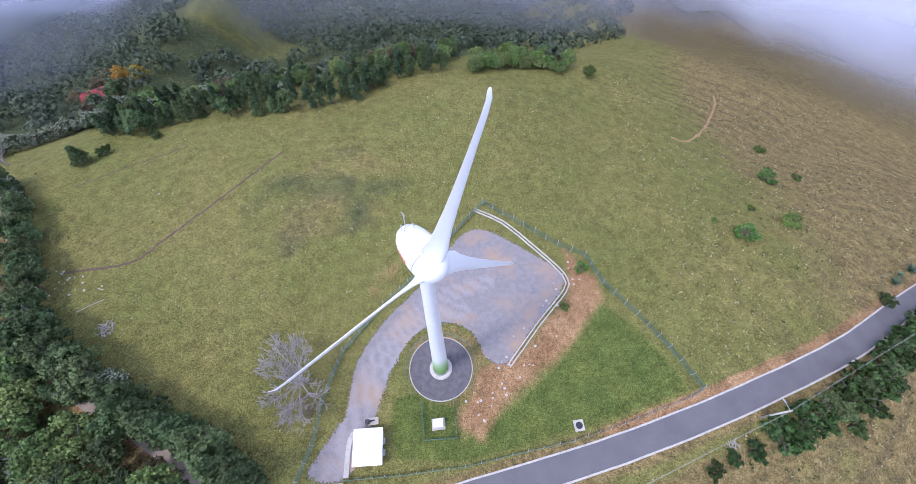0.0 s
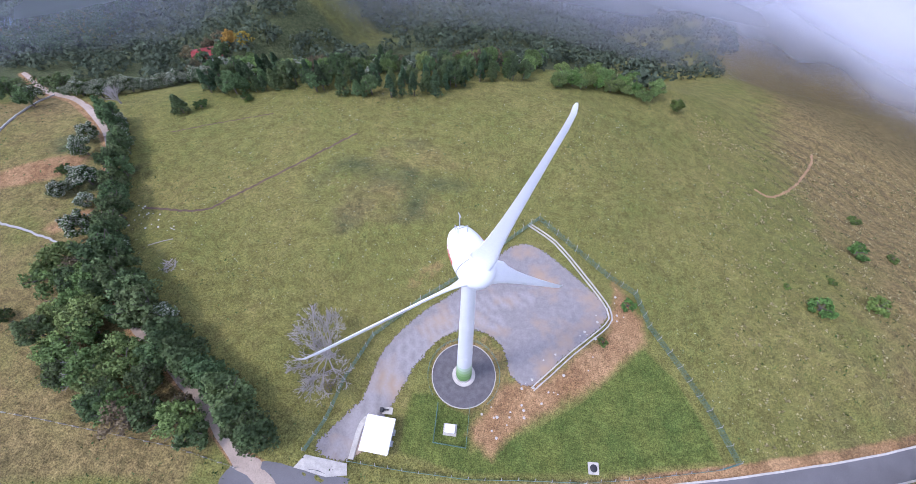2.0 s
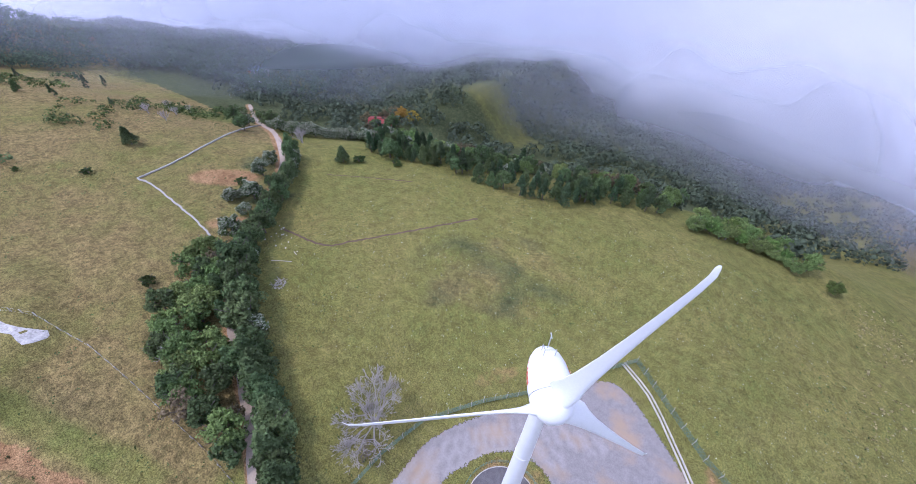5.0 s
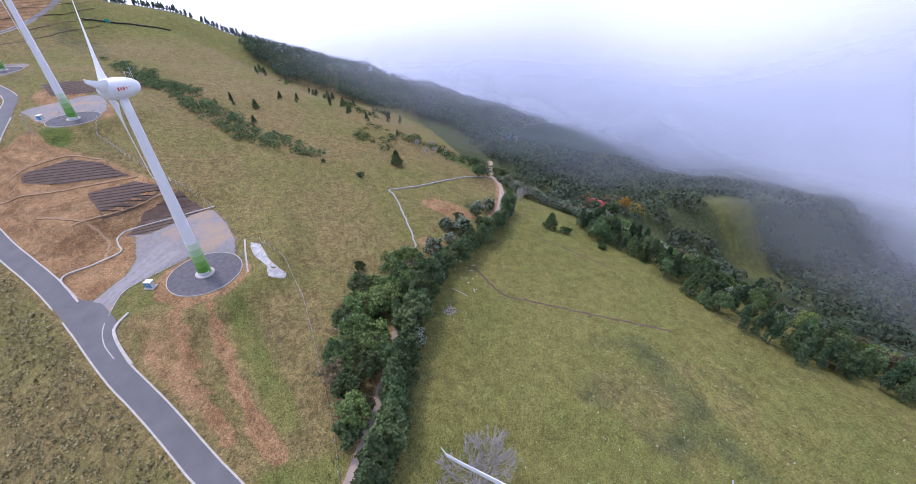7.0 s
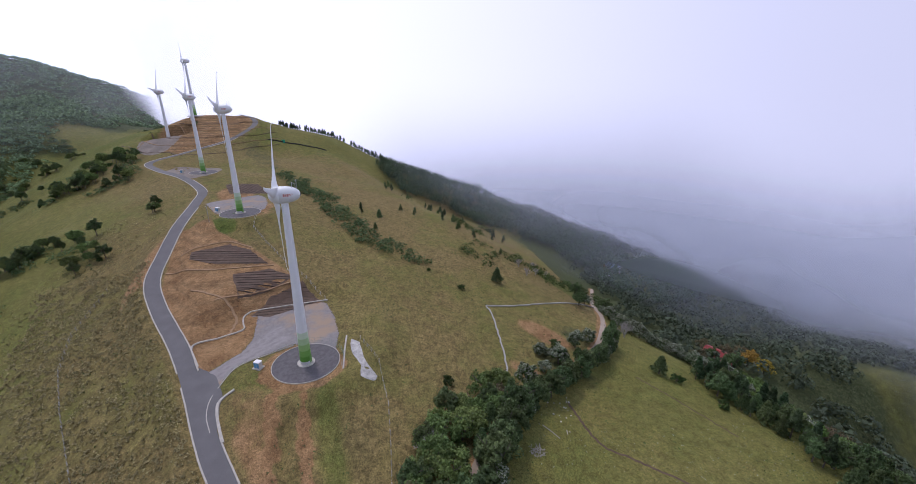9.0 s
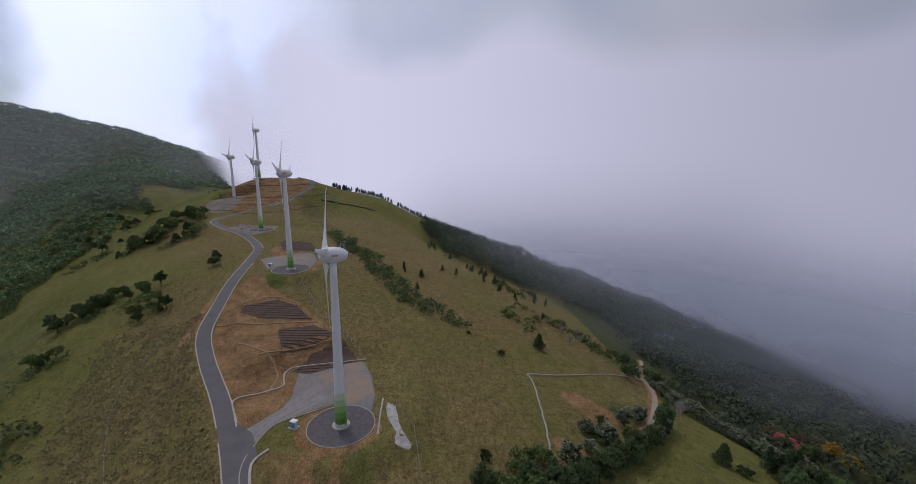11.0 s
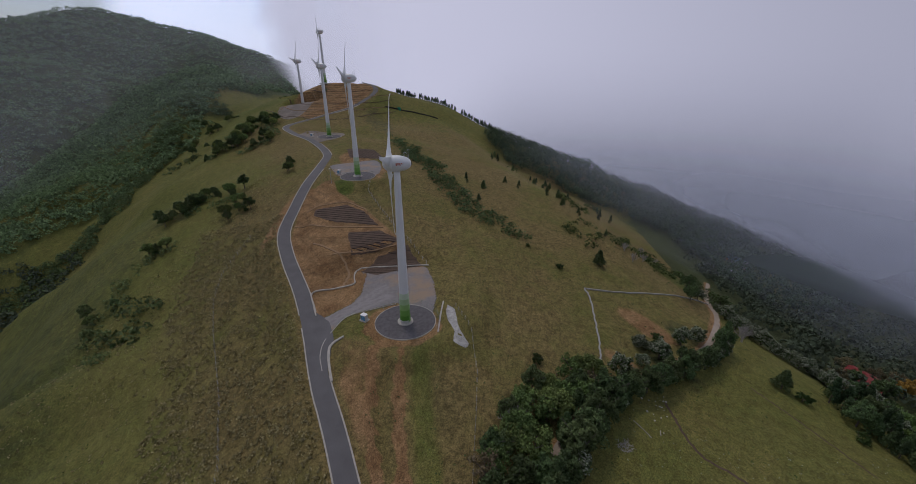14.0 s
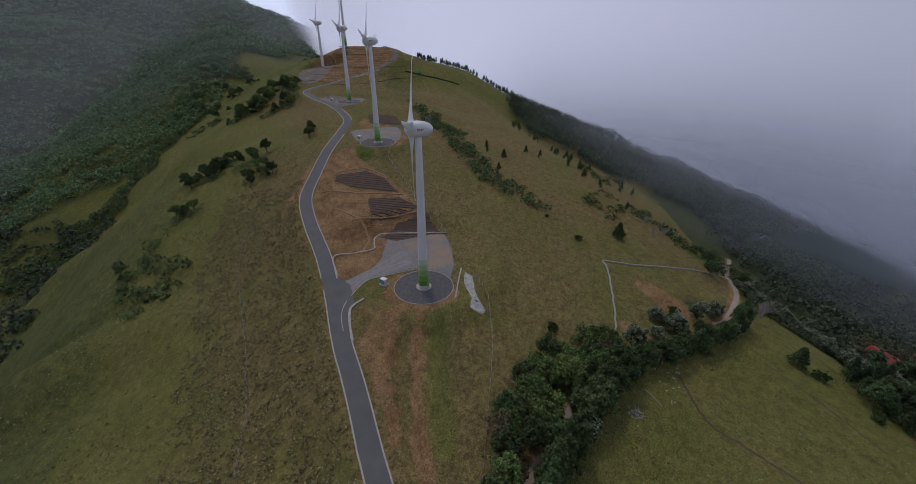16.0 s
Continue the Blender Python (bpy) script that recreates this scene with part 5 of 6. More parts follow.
def glade(x, y):
    return spot(x, y, -118, 188, 42, 22, 5) + spot(x, y, -265, 140, 34, 18, 20) + spot(x, y, 74, 150, 52, 48, 0) + spot(x, y, -146, 121, 9, 9) + spot(x, y, -190, 62, 34, 18, 20) + spot(x, y, -120, 95, 30, 14, 40)


woods("valley_woods", "dark broadleaf woods filling the valley", scatter(14000, (-720, 130), (95, 720), lambda x, y, z: (z < -17) & (x < 8 + 0.28 * y + 12 * vnoise(x / 20, y / 20, 28)) & (glade(x, y) < 0.35 + 0.5 * np.random.rand(len(x))) & (vnoise(x / 40, y / 40, 21) > 0.22), 2.2, 4.6), L_WOODS, 34, 1.12)
woods("ridge_woods", "dark conifer plantation on the far slope", scatter(9000, (-450, -230), (-70, 190), lambda x, y, z: (near_line(x, y, [(-412, -30, 0), (-372, 34, 0), (-320, 98, 0), (-262, 146, 0)])[0] < 16 + 34 * vnoise(x / 30, y / 30, 22)), 1.7, 3.0, 3.4), L_PINE, 30, 1.2)
woods("gully_shrubs", "band of dark shrubs in the gully", scatter(3000, (-300, -150), (-110, 10), lambda x, y, z: near_line(x, y, [(-282, -99, 0), (-248, -75, 0), (-213, -51, 0), (-192, -35, 0), (-176, -19, 0), (-170, -10, 0)])[0] < 10 * vnoise(x / 12, y / 12, 23) + 1.5, 1.2, 2.4, 1.2), L_DARK, 30, 1.0)
woods("meadow_scrub", "scrub and small trees across the far meadow", scatter(1500, (-330, -150), (-30, 110), lambda x, y, z: (vnoise(x / 20, y / 20, 24) > 0.72) & (near_line(x, y, [(-300, 20, 0), (-230, 40, 0), (-175, 70, 0)])[0] < 45), 1.0, 2.6, 1.4), L_SHRUB, 30, 1.0)
woods("south_scrub", "dark scrub in the folds of the south slope", scatter(9000, (-620, -70), (-640, -100), lambda x, y, z: (vnoise(x / 48, y / 48, 25) + 0.25 * vnoise(x / 12, y / 12, 26) > 0.97) & (near_line(x, y, ROAD_LINE[::6])[0] > 38), 1.3, 3.2, 1.3), L_DARK, 30, 1.2)
woods("valley_edge_woods", "broadleaf woods below the south meadows", scatter(5000, (-620, 0), (-900, -200), lambda x, y, z: (z < -58 + 10 * vnoise(x / 30, y / 30, 27)) & (np.hypot(x, y) < 680), 3.0, 5.5, 1.3), L_WOODS, 24, 1.3)
woods("mountain_woods", "dense woods on the far mountain", scatter(24000, (-1700, -300), (-1700, -420), lambda x, y, z: (np.hypot(x, y) > 640) & (np.hypot(x, y) < 1700), 4.0, 7.6, 1.4), L_MOUNT, 18, 1.3)
WOOD_EDGE = [(-520, -430), (-465, -392), (-404, -370), (-300, -312), (-274, -316), (-250, -328), (-228, -346), (-193, -360), (-165, -376), (-100, -400), (-60, -640), (-420, -640), (-640, -560), (-600, -470)]
woods("slope_woods", "mixed woods climbing to the edge of the south meadow", scatter(9500, (-640, -60), (-640, -300), lambda x, y, z: inside(x, y, WOOD_EDGE) & (vnoise(x / 26, y / 26, 61) > 0.12), 2.4, 4.8, 1.4), L_MOUNT, 24, 1.2)
for pts, w in (([(-84, -134, 0), (-100, -156, 0), (-117, -163, 0), (-130, -162, 0), (-139, -156, 0)], 5.0), ([(-186, -188, 0), (-186, -174, 0), (-166, -166, 0), (-176, -151, 0), (-160, -136, 0)], 4.0), ([(-256, -204, 0), (-272, -192, 0), (-290, -205, 0), (-300, -215, 0)], 8.0), ([(-257, -230, 0), (-300, -258, 0), (-330, -267, 0)], 6.0)):
    woods("thicket", "dense dark green thicket on the grassy slope", scatter(4200, (-345, -70), (-285, -120), lambda x, y, z: near_line(x, y, pts)[0] < w * (0.25 + 1.1 * vnoise(x / 9, y / 9, 62)), 0.9, 2.3, 1.35), L_DARK, 30, 0.9)
for pts, w in (([(-434, -413, 0), (-462, -400, 0), (-471, -391, 0)], 9), ([(-454, -432, 0), (-489, -438, 0), (-507, -428, 0), (-531, -419, 0), (-579, -432, 0)], 16), ([(-406, -402, 0), (-369, -384, 0), (-345, -378, 0), (-301, -319, 0), (-268, -319, 0), (-235, -312, 0), (-190, -318, 0), (-150, -330, 0)], 15)):
    woods("tree_belt", "belt of dark trees between the southern meadows", scatter(9000, (-600, -130), (-460, -290), lambda x, y, z: near_line(x, y, pts)[0] < w * (0.35 + 0.9 * vnoise(x / 16, y / 16, 41)), 1.8, 3.4, 1.6), L_DARK, 30, 1.1)
# a row of pines on the far ridge
crest = smooth_line([(-424, -149, 0), (-446, -136, 0), (-446, -119, 0), (-449, -104, 0), (-446, -87, 0), (-449, -71, 0), (-441, -54, 0), (-434, -36, 0)], 1.45)
for k, p in enumerate(crest):
    if 16 < k < 20 or 45 < k < 49:
        continue
    pine = plant(CONE[0], p[0] + random.uniform(-1.5, 1.5), p[1] + random.uniform(-0.6, 0.6), random.uniform(0.5, 0.78), group="row of pines on the far ridge")
    pine.location.z -= 1.2
for k in range(26):
    plant(random.choice([CONE[0], CONE[1]]), random.uniform(-340, -190), random.uniform(-40, 60), random.uniform(0.35, 0.7), group="scattered trees on the far meadow")
for x, y, n, w in ((-260, -237, 8, 7), (-263, -231, 8, 7), (-267, -223, 8, 7), (-275, -221, 8, 8), (-290, -225, 8, 8), (-305, -230, 8, 9), (-325, -234, 8, 9), (-309, -218, 7, 8), (-269, -196, 9, 9), (-391, -376, 1, 1), (-370, -349, 2, 3), (-369, -376, 1, 1), (-369, -366, 1, 1), (-418, -381, 4, 6), (-387, -342, 5, 7), (-388, -333, 5, 7), (-408, -330, 6, 8), (-340, -330, 2, 9), (-310, -290, 2, 9), (-181, -172, 9, 6), (-174, -174, 9, 5), (-167, -173, 8, 5), (-163, -179, 6, 6), (-182, -154, 8, 8), (-164, -138, 8, 8), (-211, -138, 2, 2), (-199, -133, 3, 3), (-137, -162, 4, 8), (-109, -158, 3, 8), (-88, -136, 2, 4)):
    for k in range(n):
        plant(random.choice([BROAD[1], SHRUB[0], BROAD[0]]), x + random.gauss(0, w * 0.5), y + random.gauss(0, w * 0.5), random.uniform(0.55, 1.05) * (0.8 if y > -185 else 1.0), group="clumps of bush on the south slope")


def specks(name, label, n, xs, ys, test, size, mat, tall=0.5, leaves=6):
    """Small tussocks or flowers, past counting."""
    x, y = np.random.uniform(*xs, n), np.random.uniform(*ys, n)
    keep = test(x, y)
    x, y = x[keep], y[keep]
    z = land(x, y)
    s = size * (0.5 + np.random.rand(len(x)))
    c = np.repeat(np.stack([x, y, z + s * tall], 1), leaves, 0)
    sr = np.repeat(s, leaves)
    off = np.random.normal(size=c.shape) * sr[:, None] * np.array([0.4, 0.4, 0.25])
    nr = np.random.normal(size=c.shape) + np.array([0, 0, 0.8])
    return tagged(new(name, quads(name, c + off, nr, sr * 0.8, mat)), label, "grass", kind="stuff")


def off_road(x, y, gap=5.0):
    return near_line(x, y, ROAD_LINE[::3])[0] > gap


def open_ground(x, y):
    return off_road(x, y) & ~inside(x, y, YARD_FENCE) & ~inside(x, y, CUT_T2) & (np.hypot(x + 106, y + 41) > 27)


specks("dry_tussocks", "pale dry grass tussocks on the slopes", 20000, (-200, 130), (-150, 130), lambda x, y: open_ground(x, y) & ((near_line(x, y, ROAD_LINE[::3])[1] > 0) | (x > 45)) & (vnoise(x / 9, y / 9, 41) > 0.35), 0.42, L_TUFT, 0.3, 5)
specks("bank_tussocks", "dense pale tussocks on the bank below the road", 42000, (-150, 20), (-150, 0), lambda x, y: off_road(x, y, 3.4) & (near_line(x, y, ROAD_LINE[::3])[1] > 0) & (near_line(x, y, ROAD_LINE[::3])[0] < 34 + 10 * vnoise(x / 8, y / 8, 45)) & (vnoise(x / 3, y / 3, 44) > 0.3), 0.5, L_TUFT, 0.35, 4)
specks("green_tussocks", "darker green grass tussocks in the pasture", 15000, (-200, 120), (-150, 125), lambda x, y: open_ground(x, y) & (vnoise(x / 14, y / 14, 42) > 0.5), 0.3, L_SHRUB, 0.2, 4)
specks("pasture_flowers", "scattered small white flowers in the pasture", 2600, (-100, 60), (20, 110), lambda x, y: open_ground(x, y) & (vnoise(x / 25, y / 25, 43) > 0.4), 0.2, L_FLOWER, 0.4, 2)


def cloud_material(name, scale, seed, full=0.68):
    """Cloud: scatters light to both sides, thinned by its density and by drifting noise."""
    m = bpy.data.materials.new(name)
    m.use_nodes = True
    t = m.node_tree
    t.nodes.clear()
    out = t.nodes.new("ShaderNodeOutputMaterial")
    mix, both = t.nodes.new("ShaderNodeMixShader"), t.nodes.new("ShaderNodeAddShader")
    up = t.nodes.new("ShaderNodeCombineXYZ")
    up.inputs[2].default_value = 1.0
    clear, dif, tra = t.nodes.new("ShaderNodeBsdfTransparent"), t.nodes.new("ShaderNodeBsdfDiffuse"), t.nodes.new("ShaderNodeBsdfTranslucent")
    dif.inputs["Color"].default_value = tra.inputs["Color"].default_value = (0.58, 0.6, 0.67, 1)
    t.links.new(up.outputs["Vector"], dif.inputs["Normal"])
    co = t.nodes.new("ShaderNodeTexCoord")
    mp = t.nodes.new("ShaderNodeMapping")
    mp.inputs["Location"].default_value = (seed * 37.1, seed * 11.7, seed * 5.3)
    mp.inputs["Scale"].default_value = (1, 1, 1.2)
    no = t.nodes.new("ShaderNodeTexNoise")
    no.inputs["Scale"].default_value, no.inputs["Detail"].default_value, no.inputs["Roughness"].default_value, no.inputs["Distortion"].default_value = scale, 2.0, 0.45, 0.0
    at, veil, thin = t.nodes.new("ShaderNodeAttribute"), t.nodes.new("ShaderNodeAttribute"), t.nodes.new("ShaderNodeMath")
    at.attribute_name, veil.attribute_name = "cloud_fill", "cloud_veil"
    thin.operation = "MULTIPLY"
    add = t.nodes.new("ShaderNodeMath")
    add.operation = "MULTIPLY_ADD"
    add.inputs[1].default_value = 2.6
    rng = t.nodes.new("ShaderNodeMapRange")
    rng.interpolation_type = "SMOOTHSTEP"
    rng.inputs[1].default_value, rng.inputs[2].default_value, rng.inputs[3].default_value, rng.inputs[4].default_value = 1.3, 2.5, 0.0, full
    for a, b in ((co.outputs["Object"], mp.inputs["Vector"]), (mp.outputs["Vector"], no.inputs["Vector"]), (no.outputs["Fac"], add.inputs[0]), (at.outputs["Fac"], add.inputs[2]), (add.outputs["Value"], rng.inputs[0]),
                 (rng.outputs["Result"], thin.inputs[0]), (veil.outputs["Fac"], thin.inputs[1]), (thin.outputs["Value"], mix.inputs["Fac"]), (dif.outputs["BSDF"], both.inputs[0]), (tra.outputs["BSDF"], both.inputs[1]), (clear.outputs["BSDF"], mix.inputs[1]),
                 (both.outputs["Shader"], mix.inputs[2]), (mix.outputs["Shader"], out.inputs["Surface"])):
        t.links.new(a, b)
    return m


# the front of the cloud over the valley: bearing, distance, and the elevation above which it closes the view
FRONT = [(150, 1500, 14), (134, 1450, 8), (127, 1250, 2), (121, 800, -0.5), (112, 560, -5), (104, 450, -9), (95, 392, -13), (88, 352, -16.5), (80, 318, -19.5), (72, 296, -22.5), (62, 272, -25), (52, 268, -26), (40, 275, -26), (30, 280, -26), (18, 275, -27), (8, 255, -28.5), (-2, 232, -29.5), (-10, 205, -31), (-16, 180, -34.5), (-28, 152, -37), (-42, 146, -36), (-55, 150, -33), (-72, 260, -28), (-100, 520, -20), (-130, 800, -6)]


def join_columns(bm, grid):
    """Faces between the columns of a sheet."""
    for p, q in zip(grid, grid[1:]):
        for j in range(len(p) - 1):
            bm.faces.new((p[j], q[j], q[j + 1], p[j + 1]))


def cloud_sheet(k, push, thick, seed):
    bearing, dist, base = (np.array(c, float) for c in zip(*FRONT))
    n, rows = 220, 46
    b = np.linspace(112, -130, n)
    order = np.argsort(bearing)
    d = np.interp(b, bearing[order], dist[order])
    zb = np.interp(b, bearing[order], base[order])
    d = np.convolve(np.pad(d, 6, "edge"), np.ones(13) / 13, "valid") + push + 14 * np.sin(b / 9 + seed)
    zb = np.convolve(np.pad(zb, 6, "edge"), np.ones(13) / 13, "valid")
    bm = bmesh.new()
    spots, grid = [], []
    for i in range(n):
        col = []
        for j in range(rows):
            u = j / (rows - 1)
            z = -150 + 620 * u ** 1.4
            r = d[i] + 40 * u
            a = radians(b[i])
            col.append(bm.verts.new((-math.sin(a) * r, math.cos(a) * r, z)))
            spots.append((-math.sin(a) * r, math.cos(a) * r, z, zb[i], 0.9 * max(0, abs(i - n / 2) / (n / 2) - 0.86) / 0.14))
        grid.append(col)
    xs, ys, zs, low, cut = np.array(spots).T
    el = np.degrees(np.arctan2(zs - 79, np.hypot(xs, ys)))
    bear = np.degrees(np.arctan2(-xs, ys))
    lie = step(-6, 10, el - low)
    west = step(20, 45, bear)
    dens = -0.5 + (thick + 0.5) * lie + 1.6 * step(8, 20, el - low) - 0.75 * step(24, -10, bear) - cut
    veil = step(-4, 14, zs - land(xs, ys)) * (1 - step(0, 1, (el + 18 + 7 * west) / (19 - west))) * (1 - step(84, 101, bear)) * (1 - np.clip(cut, 0, 1))
    join_columns(bm, grid)
    me = bpy.data.meshes.new("cloud_bank")
    for f in bm.faces:
        f.smooth = True
    bm.to_mesh(me)
    bm.free()
    me.attributes.new("cloud_fill", "FLOAT", "POINT").data.foreach_set("value", np.array(dens, np.float32))
    me.attributes.new("cloud_veil", "FLOAT", "POINT").data.foreach_set("value", np.array(veil, np.float32))
    me.materials.append(cloud_material("cloud", 0.0085 - 0.0006 * k, seed, 0.9 if k == 3 else 0.62))
    return tagged(new("cloud_bank", me), "pale grey cloud drifting over the valley", "cloud", kind="structure")


def haze_sheet(b0, b1, dist, z0, z1, fade0, fade1, seed, full):
    """A thin pale sheet added across the view to stand for haze in the air."""
    bm = bmesh.new()
    grid, dens = [], []
    n, rows = 70, 26
    for i in range(n):
        u = i / (n - 1)
        a = radians(b0 + (b1 - b0) * u)
        col = []
        for j in range(rows):
            w = j / (rows - 1)
            r = dist + 25 * math.sin(5 * u + seed) + 40 * w
            col.append(bm.verts.new((-math.sin(a) * r, math.cos(a) * r, z0 + (z1 - z0) * w)))
            dens.append((*col[-1].co, float(step(0, 0.2, u) * (1 - step(0.8, 1, u)) * (1 - step(fade0, fade1, col[-1].co.z)))))
        grid.append(col)
    xs, ys, zs, dens = np.array(dens).T
    dens = dens * step(-2, 26, zs - land(xs, ys))
    join_columns(bm, grid)
    me = bpy.data.meshes.new("haze_veil")
    for f in bm.faces:
        f.smooth = True
    bm.to_mesh(me)
    bm.free()
    me.attributes.new("cloud_fill", "FLOAT", "POINT").data.foreach_set("value", np.ones(len(dens), np.float32))
    me.attributes.new("cloud_veil", "FLOAT", "POINT").data.foreach_set("value", np.array(dens, np.float32))
    me.materials.append(cloud_material("mist", 0.003, seed, full))
    return tagged(new("haze_veil", me), "thin pale sheet added as haze before valley and mountain", "mist", kind="structure")


# two sheets haze the valley, two are added to pale the dark mountain
for spread, dist, z0, z1, fade0, fade1, full in (((103, -48), 222, -130, 330, -50, 64, 0.3), ((103, -48), 330, -150, 420, -60, 64, 0.44), ((175, 106), 560, -150, 640, 120, 320, 0.07), ((178, 106), 800, -150, 900, 240, 520, 0.13)):
    haze_sheet(*spread, dist, z0, z1, fade0, fade1, dist % 17, full)



def cloud_backdrop():
    """The distant wall of cloud that closes the valley: bright by its own painted glow, far behind all else."""
    rim = [(128, 1750), (122, 1300), (112, 900), (95, 620), (70, 540), (45, 535), (20, 620), (-8, 640), (-32, 580), (-55, 580), (-80, 700), (-110, 1200), (-150, 1700)]
    bearing, dist = (np.array(c, float) for c in zip(*rim))
    n, rows = 160, 30
    b = np.linspace(128, -150, n)
    d = np.interp(b, bearing[::-1], dist[::-1])
    d = np.convolve(np.pad(d, 8, "edge"), np.ones(17) / 17, "valid")
    fb, _, fe = (np.array(c, float) for c in zip(*FRONT))
    low = np.interp(b, fb[::-1], fe[::-1])
    bm = bmesh.new()
    grid, fill, painted_glow = [], [], []
    for i in range(n):
        a = radians(b[i])
        col = []
        for j in range(rows):
            u = j / (rows - 1)
            z = -0.35 * d[i] + 0.85 * d[i] * u
            col.append(bm.verts.new((-math.sin(a) * d[i], math.cos(a) * d[i], z)))
            e = math.degrees(math.atan2(z - 79, d[i]))
            side = float(step(0, 24, 130 - b[i]) * step(0, 30, b[i] + 150))
            fill.append(side * (1 - float(step(3, 20, e))) * 2.6 - 0.3)
            # cloud light painted in as emission: brighter upwards and towards the sun's bearing
            painted_glow.append(float(step(-24, 2, e + 7 * float(step(62, 44, b[i])) + 8 * float(step(92, 112, b[i])))) * (0.5 + 0.5 * float(step(35, 116, b[i]))) * (1 - 0.62 * float(step(40, 5, b[i]))))
        grid.append(col)
    join_columns(bm, grid)
    me = bpy.data.meshes.new("cloud_backdrop")
    for f in bm.faces:
        f.smooth = True
    bm.to_mesh(me)
    bm.free()
    me.attributes.new("cloud_fill", "FLOAT", "POINT").data.foreach_set("value", np.array(fill, np.float32))
    me.attributes.new("cloud_veil", "FLOAT", "POINT").data.foreach_set("value", np.ones(len(fill), np.float32))
    me.attributes.new("painted_glow", "FLOAT", "POINT").data.foreach_set("value", np.array(painted_glow, np.float32))
    m = cloud_material("cloud_wall", 0.004, 21)
    t = m.node_tree
    em, at, mx = t.nodes.new("ShaderNodeEmission"), t.nodes.new("ShaderNodeAttribute"), t.nodes.new("ShaderNodeMix")
    at.attribute_name = "painted_glow"
    mx.data_type = "RGBA"
    mx.inputs["A"].default_value, mx.inputs["B"].default_value = (0.21, 0.222, 0.285, 1), (1.04, 1.03, 1.19, 1)
    rng = [q for q in t.nodes if q.bl_idname == "ShaderNodeMapRange"][0]
    rng.inputs[4].default_value = 1.0
    mix = [q for q in t.nodes if q.bl_idname == "ShaderNodeMixShader" and q.inputs["Fac"].is_linked][0]
    t.links.new(at.outputs["Fac"], mx.inputs["Factor"])
    t.links.new(mx.outputs["Result"], em.inputs["Color"])
    t.links.new(em.outputs["Emission"], mix.inputs[2])
    me.materials.append(m)
    tagged(new("backdrop", me), "glowing distant wall of pale lavender-grey cloud", "cloud", kind="structure")


cloud_backdrop()


for k, (push, thick) in enumerate(((0, 0.85), (45, 1.05), (110, 1.3), (190, 1.55))):
    cloud_sheet(k, push, thick, k + 1)


# planted beds on the cut bank between the second and third turbines
M_ROW = material("planted_row", (0.06, 0.043, 0.034), 0.95, 0, 0.4, 1.5, 8, 0.8, 0.1)
M_LEDGE = material("tan_ledge", (0.29, 0.19, 0.105), 0.95, 0, 0.35, 0.4, 4, 0.6, 0.08)


def planted_bed(outline, along, gap, label):
    bed = thing("planted_bed", (outline[0][0], outline[0][1], 0), label, "planted bank", "planted beds on the cut bank")
    d = drape("soil", outline, 0.1, M_MULCH, "", "", 0.6, "", False)
    d.parent = bed
    d.matrix_parent_inverse = bed.matrix_world.inverted()
    c, s = math.cos(radians(along)), math.sin(radians(along))
    xy = np.array(outline)
    mid = xy.mean(0)
    w = max(np.abs((xy - mid) @ np.array([-s, c])))
    l = max(np.abs((xy - mid) @ np.array([c, s])))
    k = -w
    while k < w:
        u = np.arange(-l, l, 0.8)
        x, y = mid[0] + u * c - k * s, mid[1] + u * s + k * c
        ok = inside(x, y, outline)
        if ok.sum() > 4:
            x, y = x[ok], y[ok]
            ln = np.stack([x, y, land(x, y)], 1)
            r = ribbon("furrow", ln, 0.14, -0.14, 0.2, M_ROW, "", "", 0.3, "", 0.15)
            r.parent = bed
            r.matrix_parent_inverse = bed.matrix_world.inverted()
        k += gap * random.uniform(0.85, 1.15)


planted_bed([(-160, -81), (-156, -72), (-146.5, -61.5), (-146, -69), (-144.8, -80), (-147.5, -90), (-153, -92)], 95, 1.7, "dark mulched bank with planted rows")
planted_bed([(-138.5, -71), (-142.8, -60), (-138.5, -50), (-131.5, -56), (-125.5, -64)], 98, 1.6, "dark mulched bank with planted rows")
planted_bed([(-137, -47), (-129.5, -39), (-119.5, -52.5), (-120.5, -58.5), (-130, -55.5)], 100, 1.6, "dark mulched bank with planted rows")
planted_bed([(-226, -88), (-240, -100), (-236, -116), (-222, -108)], 60, 1.8, "dark mulched bank with planted rows")
for pts in ([(-141.3, -95.5), (-140.6, -82), (-143.4, -70), (-145.8, -59.5)], [(-122.8, -69.8), (-131.3, -57.2), (-137.8, -48)], [(-152.5, -96), (-158, -90), (-162, -82), (-158, -72)], [(-108, -60), (-118, -62), (-124, -68), (-128, -80)]):
    ribbon("earth_ledge", lay(pts, 0.2, 1.2), 0.35, -0.35, 0.0, M_LEDGE, "pale earth ledge across the cut bank", "ledge", 0.3, "structure", 0.5)
